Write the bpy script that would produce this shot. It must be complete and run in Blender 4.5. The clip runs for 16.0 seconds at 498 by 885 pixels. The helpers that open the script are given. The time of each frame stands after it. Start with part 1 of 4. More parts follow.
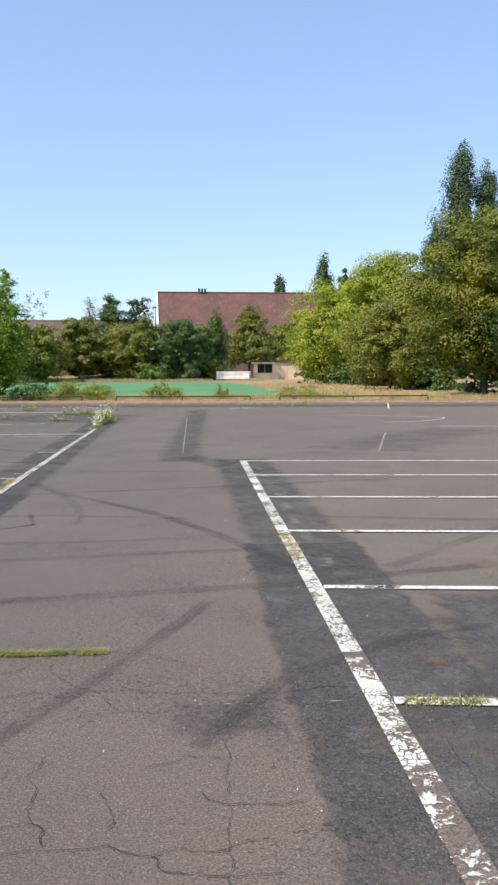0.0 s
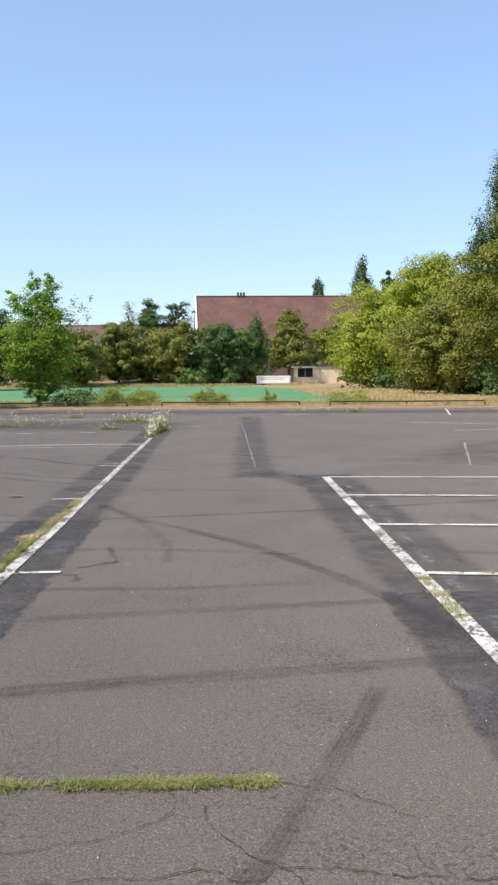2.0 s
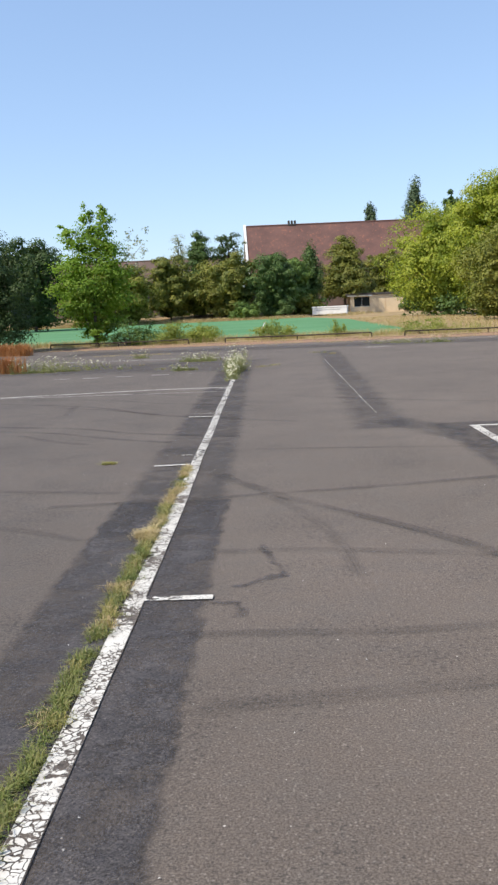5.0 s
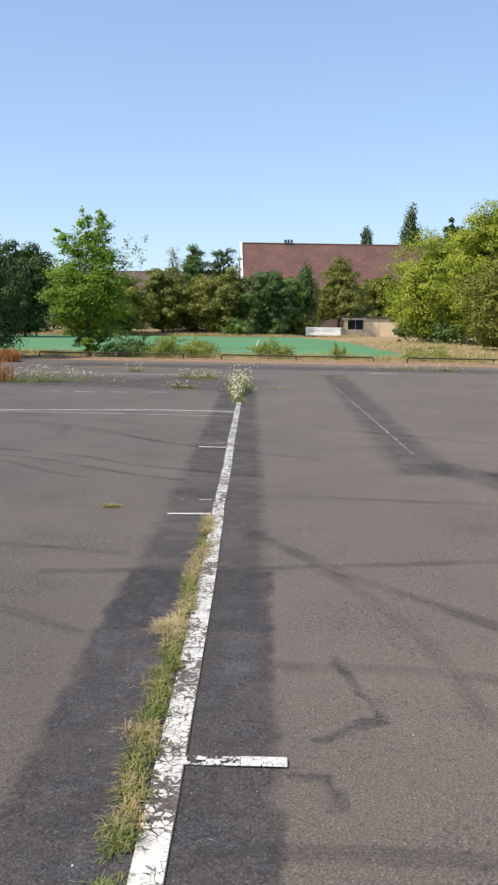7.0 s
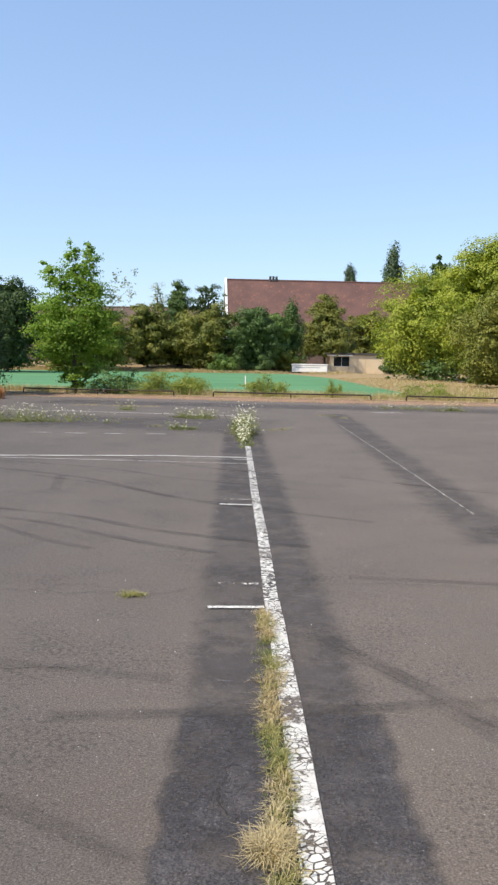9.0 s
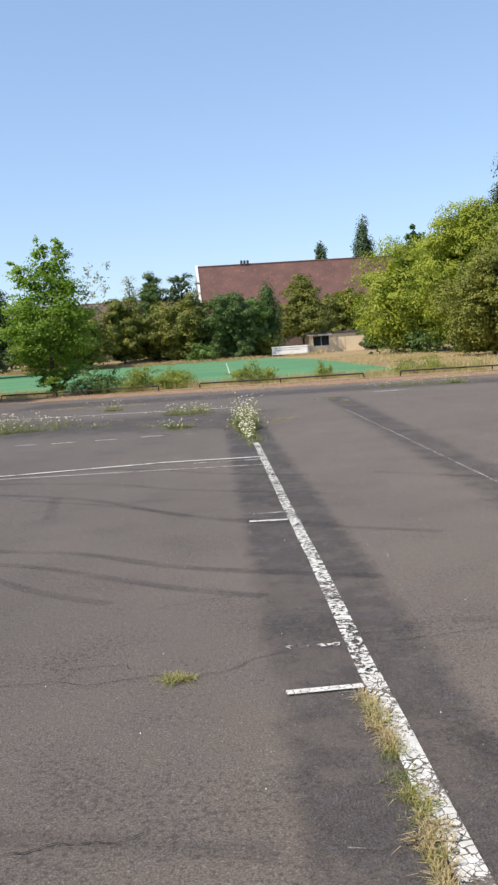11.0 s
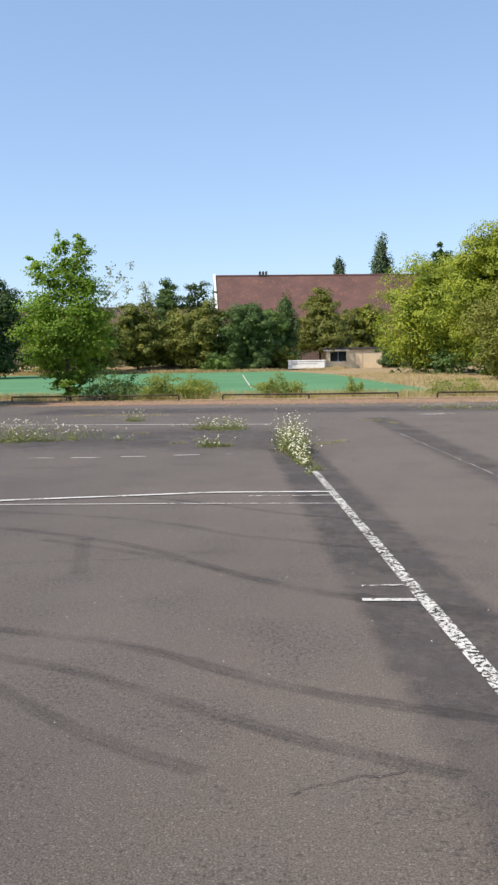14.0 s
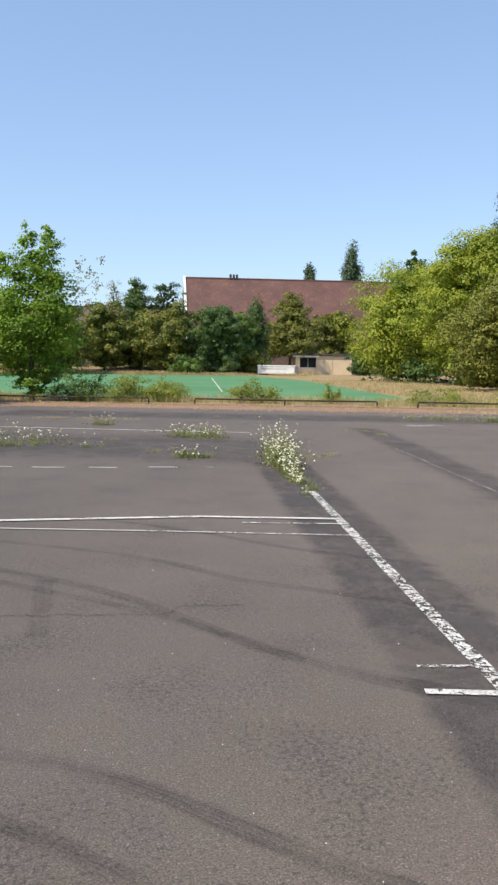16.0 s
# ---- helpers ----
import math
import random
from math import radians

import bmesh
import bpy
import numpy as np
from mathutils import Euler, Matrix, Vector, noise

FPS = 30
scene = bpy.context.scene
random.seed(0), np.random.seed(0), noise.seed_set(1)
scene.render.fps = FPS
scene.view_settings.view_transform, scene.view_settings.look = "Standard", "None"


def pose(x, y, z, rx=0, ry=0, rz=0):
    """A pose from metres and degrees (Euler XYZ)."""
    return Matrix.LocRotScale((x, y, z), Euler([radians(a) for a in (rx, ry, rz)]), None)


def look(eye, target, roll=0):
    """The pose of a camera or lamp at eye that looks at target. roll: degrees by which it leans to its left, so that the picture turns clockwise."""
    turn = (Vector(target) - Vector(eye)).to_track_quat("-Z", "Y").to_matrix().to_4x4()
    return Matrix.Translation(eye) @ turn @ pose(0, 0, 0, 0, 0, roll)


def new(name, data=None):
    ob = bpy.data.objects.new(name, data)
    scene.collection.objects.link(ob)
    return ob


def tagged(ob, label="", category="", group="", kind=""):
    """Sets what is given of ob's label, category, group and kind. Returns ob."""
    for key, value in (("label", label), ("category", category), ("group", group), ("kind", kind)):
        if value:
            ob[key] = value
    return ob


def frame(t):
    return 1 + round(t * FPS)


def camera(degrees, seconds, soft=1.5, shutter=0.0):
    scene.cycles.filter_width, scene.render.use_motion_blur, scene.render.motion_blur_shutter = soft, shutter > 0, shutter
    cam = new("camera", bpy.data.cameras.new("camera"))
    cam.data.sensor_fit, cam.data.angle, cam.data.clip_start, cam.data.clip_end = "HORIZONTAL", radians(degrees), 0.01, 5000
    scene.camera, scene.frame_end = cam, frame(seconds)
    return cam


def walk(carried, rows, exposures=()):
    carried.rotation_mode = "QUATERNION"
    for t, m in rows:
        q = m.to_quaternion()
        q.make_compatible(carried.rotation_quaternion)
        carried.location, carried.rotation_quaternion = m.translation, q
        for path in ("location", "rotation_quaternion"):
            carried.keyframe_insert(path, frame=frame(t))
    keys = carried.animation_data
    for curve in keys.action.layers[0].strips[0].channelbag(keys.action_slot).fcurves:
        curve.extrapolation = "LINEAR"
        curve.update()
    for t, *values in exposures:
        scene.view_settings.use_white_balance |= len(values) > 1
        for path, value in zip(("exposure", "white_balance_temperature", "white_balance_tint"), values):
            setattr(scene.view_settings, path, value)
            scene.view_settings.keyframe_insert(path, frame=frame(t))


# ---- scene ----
cam = camera(32.4, 16.0, soft=2.5)
PATH = [
    (0, (2.61, 0.064, 1.608), (2.742, 2.053, 1.444), -0.4),
    (0.5, (2.443, 0.397, 1.637), (2.637, 2.378, 1.442), 0.5),
    (1, (2.303, 0.822, 1.67), (2.396, 2.812, 1.499), -0.6),
    (1.5, (2.069, 1.208, 1.656), (2.238, 3.197, 1.535), 1.1),
    (2, (1.924, 1.553, 1.661), (1.974, 3.546, 1.507), -0.6),
    (2.5, (1.815, 1.975, 1.661), (1.722, 3.965, 1.491), -1.3),
    (3, (1.62, 2.395, 1.655), (1.548, 4.384, 1.467), 1.2),
    (3.5, (1.5, 2.735, 1.664), (1.468, 4.721, 1.43), -0.1),
    (4, (1.323, 3.131, 1.691), (1.274, 5.118, 1.465), -2.2),
    (4.2, (1.238, 3.304, 1.676), (1.159, 5.282, 1.388), -2.7),
    (6.3, (0.527, 5.075, 1.666), (0.54, 7.05, 1.354), -1.0),
    (6.5, (0.487, 5.257, 1.688), (0.528, 7.238, 1.41), -0.3),
    (7, (0.371, 5.64, 1.705), (0.34, 7.622, 1.437), 0.6),
    (7.5, (0.227, 6.049, 1.731), (0.223, 8.038, 1.522), 0.9),
    (8, (0.147, 6.495, 1.743), (0.196, 8.488, 1.585), -2.1),
    (8.5, (-0.013, 6.946, 1.714), (-0.071, 8.936, 1.53), -2.3),
    (8.7, (-0.119, 7.134, 1.714), (-0.114, 9.126, 1.529), 1.1),
    (10.8, (-0.622, 8.937, 1.745), (-0.521, 10.925, 1.55), -3.3),
    (11, (-0.694, 9.096, 1.755), (-0.644, 11.084, 1.537), -3.9),
    (11.5, (-0.907, 9.497, 1.744), (-0.869, 11.485, 1.529), -0.6),
    (12, (-0.976, 9.904, 1.716), (-0.835, 11.884, 1.476), -1.8),
    (12.5, (-1.089, 10.332, 1.754), (-1.017, 12.319, 1.537), -1.3),
    (13, (-1.258, 10.743, 1.763), (-1.161, 12.729, 1.548), 0.2),
    (13.5, (-1.347, 11.124, 1.752), (-1.239, 13.112, 1.559), -1.7),
    (14, (-1.451, 11.592, 1.751), (-1.412, 13.583, 1.561), -1.0),
    (14.5, (-1.609, 12.051, 1.743), (-1.501, 14.037, 1.533), 2.1),
    (15, (-1.599, 12.382, 1.725), (-1.478, 14.364, 1.488), -1.9),
    (15.5, (-1.663, 12.861, 1.743), (-1.604, 14.849, 1.534), -1.0),
    (16, (-1.755, 13.292, 1.735), (-1.633, 15.28, 1.554), 0.7),
]
walk(cam, [(t, look(e, a, r)) for t, e, a, r in PATH], [(0, 0.42), (2.5, 0.43), (3.5, 0.28), (4.2, 0.30), (7, 0.27), (8.2, 0.36), (10.8, 0.27), (16, 0.25)])

# ---- world, sun, exposure ----
SUN_AZ, SUN_EL = radians(240), radians(52)   # compass bearing of the sun (0 is +y, clockwise) and its height
world = bpy.data.worlds.new("sky")
scene.world = world
world.use_nodes = True
wn = world.node_tree.nodes
wl = world.node_tree.links
sky = wn.new("ShaderNodeTexSky")
sky.sky_type = "NISHITA"
sky.sun_disc = False
sky.sun_elevation, sky.sun_rotation = SUN_EL, SUN_AZ
sky.air_density, sky.dust_density, sky.ozone_density = 1.0, 0.35, 1.2
soften = wn.new("ShaderNodeGamma")               # thin summer haze evens the sky out
soften.inputs[1].default_value = 0.6
haze = wn.new("ShaderNodeMix")
haze.data_type, haze.blend_type = "RGBA", "MULTIPLY"
haze.inputs["Factor"].default_value = 1.0
haze.inputs["B"].default_value = (1.45, 1.69, 2.06, 1)
wl.new(sky.outputs[0], soften.inputs[0])
wl.new(soften.outputs[0], haze.inputs["A"])
wl.new(haze.outputs["Result"], wn["Background"].inputs[0])
wn["Background"].inputs[1].default_value = 0.147
sun = new("sun", bpy.data.lights.new("sun", "SUN"))
sun.data.energy, sun.data.angle, sun.data.color = 4.7, radians(0.53), (1.0, 0.90, 0.76)
to_sun = Vector((math.sin(SUN_AZ) * math.cos(SUN_EL), math.cos(SUN_AZ) * math.cos(SUN_EL), math.sin(SUN_EL)))
sun.matrix_world = look(to_sun * 60, (0, 0, 0))


# ---- materials ----
class Net:
    """A short way to write a node material."""

    def __init__(self, name):
        self.mat = bpy.data.materials.new(name)
        self.mat.use_nodes = True
        self.nodes, self.links = self.mat.node_tree.nodes, self.mat.node_tree.links
        self.bsdf = self.nodes["Principled BSDF"]
        self.out = self.nodes["Material Output"]
        self.coord = self.nodes.new("ShaderNodeTexCoord").outputs["Object"]

    def put(self, socket, value):
        if isinstance(value, bpy.types.NodeSocket):
            self.links.new(value, socket)
        elif isinstance(value, (tuple, list)) and len(value) == 3 and socket.type == "RGBA":
            socket.default_value = (*value, 1)
        else:
            socket.default_value = value

    def set(self, **values):
        names = {"color": "Base Color", "rough": "Roughness", "metal": "Metallic", "spec": "Specular IOR Level", "alpha": "Alpha", "normal": "Normal"}
        for key, value in values.items():
            self.put(self.bsdf.inputs[names[key]], value)
        return self

    def noise(self, scale, detail=3.0, rough=0.55, vector=None, distortion=0.0):
        n = self.nodes.new("ShaderNodeTexNoise")
        self.links.new(vector or self.coord, n.inputs["Vector"])
        n.inputs["Scale"].default_value, n.inputs["Detail"].default_value = scale, detail
        n.inputs["Roughness"].default_value, n.inputs["Distortion"].default_value = rough, distortion
        return n.outputs[0]

    def voronoi(self, scale, feature="F1", vector=None, out="Distance"):
        n = self.nodes.new("ShaderNodeTexVoronoi")
        n.feature = feature
        self.links.new(vector or self.coord, n.inputs["Vector"])
        n.inputs["Scale"].default_value = scale
        return n.outputs[out]

    def ramp(self, value, low, high, a=0.0, b=1.0):
        n = self.nodes.new("ShaderNodeMapRange")
        n.interpolation_type = "SMOOTHSTEP"
        self.put(n.inputs["Value"], value)
        n.inputs["From Min"].default_value, n.inputs["From Max"].default_value = low, high
        n.inputs["To Min"].default_value, n.inputs["To Max"].default_value = a, b
        return n.outputs[0]

    def math(self, op, a, b=0.0):
        n = self.nodes.new("ShaderNodeMath")
        n.operation = op
        self.put(n.inputs[0], a)
        self.put(n.inputs[1], b)
        return n.outputs[0]

    def mix(self, factor, a, b, blend="MIX"):
        n = self.nodes.new("ShaderNodeMix")
        n.data_type, n.blend_type = "RGBA", blend
        self.put(n.inputs["Factor"], factor)
        self.put(n.inputs["A"], a)
        self.put(n.inputs["B"], b)
        return n.outputs["Result"]

    def bump(self, height, strength, distance):
        n = self.nodes.new("ShaderNodeBump")
        n.inputs["Strength"].default_value, n.inputs["Distance"].default_value = strength, distance
        self.links.new(height, n.inputs["Height"])
        self.links.new(n.outputs[0], self.bsdf.inputs["Normal"])
        return self

    def island(self):
        return self.nodes.new("ShaderNodeNewGeometry").outputs["Random Per Island"]

    def uv(self):
        n = self.nodes.new("ShaderNodeSeparateXYZ")
        self.links.new(self.nodes.new("ShaderNodeTexCoord").outputs["UV"], n.inputs[0])
        return n.outputs

    def stretched(self, x, y, z):
        n = self.nodes.new("ShaderNodeMapping")
        n.inputs["Scale"].default_value = (x, y, z)
        self.links.new(self.coord, n.inputs["Vector"])
        return n.outputs[0]


def asphalt_look(n, dark=False):
    """Old asphalt: stony grain, pale chips, broad weathering; the dark kind is a bitumen seal worn through in places."""
    grain = n.noise(105, 5, 0.78)
    coarse = n.noise(26, 4, 0.7)
    chips = n.voronoi(140, out="Color")
    stone = n.nodes.new("ShaderNodeSeparateColor")
    n.links.new(chips, stone.inputs[0])
    broad = n.noise(0.30, 5, 0.62)
    middle = n.noise(2.4, 6, 0.70)
    if dark:
        scuff = n.noise(3.2, 8, 0.78)
        color = n.mix(n.ramp(scuff, 0.44, 0.64), (0.024, 0.025, 0.038), (0.090, 0.084, 0.094))
        color = n.mix(n.ramp(n.noise(22, 6, 0.8), 0.54, 0.72, 0, 0.5), color, (0.17, 0.155, 0.145))
    else:
        color = n.mix(n.ramp(broad, 0.32, 0.68), (0.110, 0.084, 0.066), (0.152, 0.118, 0.094))
        color = n.mix(n.ramp(middle, 0.40, 0.70, 0, 0.6), color, (0.098, 0.083, 0.072))
        color = n.mix(n.ramp(n.noise(7, 6, 0.75), 0.55, 0.75, 0, 0.45), color, (0.070, 0.061, 0.055))
    color = n.mix(n.ramp(coarse, 0.34, 0.66, 0.0, 0.32), color, n.mix(0.6, color, (0.03, 0.026, 0.024)))
    color = n.mix(n.ramp(grain, 0.36, 0.64, 0.0, 1.0), n.mix(0.58, color, (0.016, 0.014, 0.013)), n.mix(0.22, color, (0.38, 0.34, 0.30)))
    color = n.mix(n.ramp(stone.outputs[0], 0.94, 0.99, 0, 0.3), color, (0.36, 0.32, 0.29))
    pits = n.ramp(n.math("ADD", n.math("MULTIPLY", n.noise(36, 4, 0.7), 0.7), n.math("MULTIPLY", n.noise(1.1, 3), 0.3)), 0.53, 0.61, 0.0, 0.6)
    color = n.mix(pits, color, (0.030, 0.027, 0.026))
    # sparse pale stone specks; their bright glint is painted into the colour
    glints = n.math("LESS_THAN", n.voronoi(16), n.ramp(n.noise(5.0, 2), 0.5, 0.8, 0.0, 0.11))
    color = n.mix(n.math("MULTIPLY", glints, 0.75), color, (0.58, 0.54, 0.50))
    n.set(color=color, rough=n.ramp(grain, 0.2, 0.8, 0.70, 0.95), spec=0.35)
    n.bsdf.inputs["Diffuse Roughness"].default_value = 0.9
    n.bump(n.math("ADD", grain, n.math("MULTIPLY", n.voronoi(140), 0.6)), 0.7, 0.004)
    return n


asphalt = asphalt_look(Net("asphalt")).mat


def edge_mask(n, soft, ragged):
    """1 inside a ribbon, fading out at its rims; u runs across it, v along it in metres."""
    u, v, _ = n.uv()
    inside = n.math("SUBTRACT", 0.5, n.math("ABSOLUTE", n.math("SUBTRACT", u, 0.5)))
    tail = n.nodes.new("ShaderNodeUVMap")
    tail.uv_map = "ends"
    split = n.nodes.new("ShaderNodeSeparateXYZ")
    n.links.new(tail.outputs[0], split.inputs[0])
    inside = n.math("MINIMUM", inside, split.outputs[0])
    rough = n.math("MULTIPLY", n.math("SUBTRACT", n.noise(4.0, 5, 0.65), 0.5), ragged)
    return n.ramp(n.math("ADD", inside, rough), 0.0, soft)


def seal_material(name, soft, ragged, cover):
    n = asphalt_look(Net(name), dark=True)
    n.set(alpha=n.math("MULTIPLY", edge_mask(n, soft, ragged), n.ramp(n.math("ADD", n.math("MULTIPLY", n.noise(1.3, 7, 0.72), 0.6), n.math("MULTIPLY", n.noise(6.5, 8, 0.8), 0.4)), 0.43, 0.55, cover * 0.50, cover * 1.12)))
    return n.mat


seal = seal_material("bitumen_seal", 0.08, 0.16, 0.77)
seal_worn = seal_material("worn_seal", 0.16, 0.24, 0.43)
seal_faint = seal_material("faint_seal", 0.3, 0.7, 0.24)
seal_thin = seal_material("thin_seal", 0.3, 0.5, 0.34)


n = Net("pale_paint_dust")
n.set(color=(0.42, 0.41, 0.42), rough=0.9, alpha=n.math("MULTIPLY", edge_mask(n, 0.6, 1.1), n.ramp(n.noise(16, 6, 0.75), 0.45, 0.7, 0.0, 0.8)))
pale_dust = n.mat


def tyre_material(name, cover):
    n = Net(name)
    u, v, _ = n.uv()
    tread = n.ramp(n.math("ABSOLUTE", n.math("SUBTRACT", n.math("FRACT", n.math("MULTIPLY", u, 4.0)), 0.5)), 0.1, 0.4, 0.75, 1.0)
    n.set(color=n.mix(n.noise(60, 3), (0.025, 0.024, 0.024), (0.075, 0.07, 0.066)), rough=0.85, spec=0.3)
    patchy = n.ramp(n.noise(1.4, 5, 0.65), 0.28, 0.66, 0.15, 1.0)
    fine = n.ramp(n.noise(70, 3, 0.7), 0.3, 0.62, 0.35, 1.0)
    a = n.math("MULTIPLY", n.math("MULTIPLY", edge_mask(n, 0.32, 0.45), patchy), n.math("MULTIPLY", fine, cover))
    streak = n.nodes.new("ShaderNodeMapping")
    streak.inputs["Scale"].default_value = (9.0, 0.7, 1)
    n.links.new(n.nodes.new("ShaderNodeTexCoord").outputs["UV"], streak.inputs["Vector"])
    a = n.math("MULTIPLY", a, n.ramp(n.noise(1.6, 4, 0.7, streak.outputs[0]), 0.32, 0.62, 0.25, 1.25))
    n.set(alpha=n.math("MULTIPLY", a, tread))
    return n.mat


tyre_faint, tyre_dark = tyre_material("tyre_rubber_faint", 0.34), tyre_material("tyre_rubber_dark", 0.50)


def paint_material(name, wear, crackle=1.0, fleck=0.38):
    n = Net(name)
    large = n.noise(1.7, 4, 0.6)
    small = n.noise(24, 5, 0.7, distortion=0.6)
    worn = n.math("ADD", n.math("MULTIPLY", large, 1.0 - fleck), n.math("MULTIPLY", small, fleck))
    cover = n.ramp(worn, wear, wear + 0.025)
    if crackle:
        warp = n.mix(0.06, n.coord, n.noise(9, 3))
        crack = n.voronoi(27, "DISTANCE_TO_EDGE", warp)
        width = n.ramp(n.noise(2.4, 3), 0.34, 0.66, 0.0, 0.085 * crackle)
        cover = n.math("MULTIPLY", cover, n.math("GREATER_THAN", crack, width))
    dirt = n.ramp(n.noise(11, 5, 0.7), 0.35, 0.75)
    n.set(color=n.mix(dirt, (0.65, 0.63, 0.575), (0.48, 0.45, 0.40)), rough=0.7, alpha=cover)
    n.bump(small, 0.4, 0.002)
    return n.mat


paint_gone = paint_material("nearly_gone_white_paint", 0.535, True, 0.4)
paint_flaked = paint_material("flaked_white_paint", 0.465, True, 0.35)
paint_fleck = paint_material("flecked_white_paint", 0.485, False, 0.8)
paint_old, paint_bay, paint_thin = paint_material("old_white_paint", 0.455, True, 0.5), paint_material("bay_white_paint", 0.42, 0.35, 0.45), paint_material("thin_white_paint", 0.42, False)
paint_ghost = paint_material("ghost_white_paint", 0.525, False, 0.8)

# near-black, patchy colour for the flat crack ribbons
n = Net("crack_dark")
u, v, _ = n.uv()
n.set(color=n.mix(n.noise(40), (0.012, 0.011, 0.010), (0.04, 0.035, 0.03)), rough=0.95, alpha=n.ramp(n.noise(6, 3), 0.30, 0.45, 0.25, 0.95))
crack_dark = n.mat

n = Net("dry_ground")
dry = n.mix(n.ramp(n.noise(0.25, 5, 0.65), 0.35, 0.65), (0.30, 0.21, 0.12), (0.36, 0.28, 0.15))
n.set(color=n.mix(n.ramp(n.noise(3.5, 5, 0.7), 0.45, 0.7, 0, 0.7), dry, (0.17, 0.12, 0.07)), rough=0.95, spec=0.1)
n.bump(n.noise(12, 5), 0.8, 0.05)
dry_ground = n.mat

n = Net("red_dirt")
n.set(color=n.mix(n.ramp(n.noise(1.2, 6, 0.7), 0.35, 0.65), (0.34, 0.20, 0.13), (0.23, 0.165, 0.12)), rough=0.95, spec=0.1,
      alpha=edge_mask(n, 0.35, 0.5))
n.bump(n.noise(20, 5), 0.8, 0.03)
red_dirt = n.mat

n = Net("artificial_turf")
turf = n.mix(n.ramp(n.noise(0.12, 4, 0.6), 0.3, 0.7), (0.086, 0.208, 0.098), (0.114, 0.252, 0.122))
n.set(color=n.mix(n.ramp(n.noise(1.5, 5, 0.7), 0.5, 0.8, 0, 0.5), turf, (0.12, 0.25, 0.13)), rough=0.9, spec=0.15)
n.bump(n.noise(30, 4), 0.6, 0.02)
turf_mat = n.mat


def leaf_material(name, a, b, c, lit=0.34, patch=0.6):
    """Foliage from shade-side colour a to b, with some leaves of colour c; partly see-through to light."""
    n = Net(name)
    color = n.mix(n.ramp(n.noise(patch, 3), 0.35, 0.65), a, b)
    color = n.mix(n.ramp(n.island(), 0.5, 1.0, 0, 0.5), color, c)
    n.set(color=color, rough=0.55, spec=0.25)
    glow = n.nodes.new("ShaderNodeBsdfTranslucent")
    n.put(glow.inputs["Color"], n.mix(1.0, color, (1.0, 1.05, 0.55), "MULTIPLY"))
    both = n.nodes.new("ShaderNodeMixShader")
    both.inputs[0].default_value = lit * 0.7
    n.links.new(n.bsdf.outputs[0], both.inputs[1])
    n.links.new(glow.outputs[0], both.inputs[2])
    n.links.new(both.outputs[0], n.out.inputs[0])
    return n.mat


leaf_maple = leaf_material("leaf_young_maple", (0.150, 0.262, 0.034), (0.240, 0.370, 0.044), (0.350, 0.455, 0.076), lit=0.7, patch=0.5)
leaf_yellow = leaf_material("leaf_yellowing", (0.195, 0.262, 0.034), (0.330, 0.370, 0.044), (0.450, 0.440, 0.064), lit=0.5, patch=0.35)
leaf_olive = leaf_material("leaf_olive", (0.140, 0.165, 0.028), (0.230, 0.238, 0.040), (0.310, 0.285, 0.058), patch=0.4)
leaf_chestnut = leaf_material("leaf_chestnut", (0.100, 0.128, 0.028), (0.205, 0.215, 0.040), (0.300, 0.270, 0.054), patch=0.5)
leaf_green = leaf_material("leaf_dark_green", (0.056, 0.107, 0.032), (0.098, 0.161, 0.044), (0.146, 0.205, 0.059), patch=0.5)
leaf_dark = leaf_material("leaf_deep_green", (0.037, 0.068, 0.021), (0.065, 0.105, 0.029), (0.102, 0.144, 0.040), patch=0.5)
leaf_mid = leaf_material("leaf_mid_green", (0.098, 0.177, 0.041), (0.159, 0.244, 0.056), (0.213, 0.287, 0.076), patch=0.5)
# big tree: sunlit yellow and dark shade tones put into the leaf colour
leaf_big = leaf_material("leaf_big_tree", (0.075, 0.105, 0.016), (0.205, 0.210, 0.026), (0.300, 0.280, 0.040), patch=0.28)
leaf_poplar = leaf_material("leaf_poplar", (0.066, 0.112, 0.058), (0.105, 0.160, 0.078), (0.160, 0.205, 0.110), patch=0.5)
leaf_pale = leaf_material("leaf_pale_birch", (0.244, 0.281, 0.183), (0.342, 0.378, 0.256), (0.415, 0.415, 0.305), patch=0.5)
leaf_shrub = leaf_material("leaf_loose_shrub", (0.207, 0.268, 0.063), (0.329, 0.372, 0.091), (0.488, 0.458, 0.146), lit=0.7, patch=1.0)
grass_green = leaf_material("grass_blade_green", (0.14, 0.185, 0.045), (0.215, 0.235, 0.075), (0.43, 0.35, 0.17), patch=5.0)
grass_dry = leaf_material("grass_blade_dry", (0.454, 0.346, 0.184), (0.562, 0.454, 0.259), (0.367, 0.313, 0.140), patch=2.0)
grass_mixed = leaf_material("grass_blade_mixed", (0.276, 0.265, 0.081), (0.414, 0.345, 0.138), (0.161, 0.207, 0.057), patch=1.2)
weed_green = leaf_material("weed_green", (0.17, 0.205, 0.075), (0.26, 0.27, 0.11), (0.36, 0.31, 0.15), patch=2.0)
rust_weed = leaf_material("rusty_dock", (0.345, 0.138, 0.052), (0.483, 0.230, 0.092), (0.230, 0.115, 0.057), patch=2.0)
petal = leaf_material("daisy_petal", (0.74, 0.71, 0.54), (0.80, 0.78, 0.66), (0.62, 0.56, 0.32))

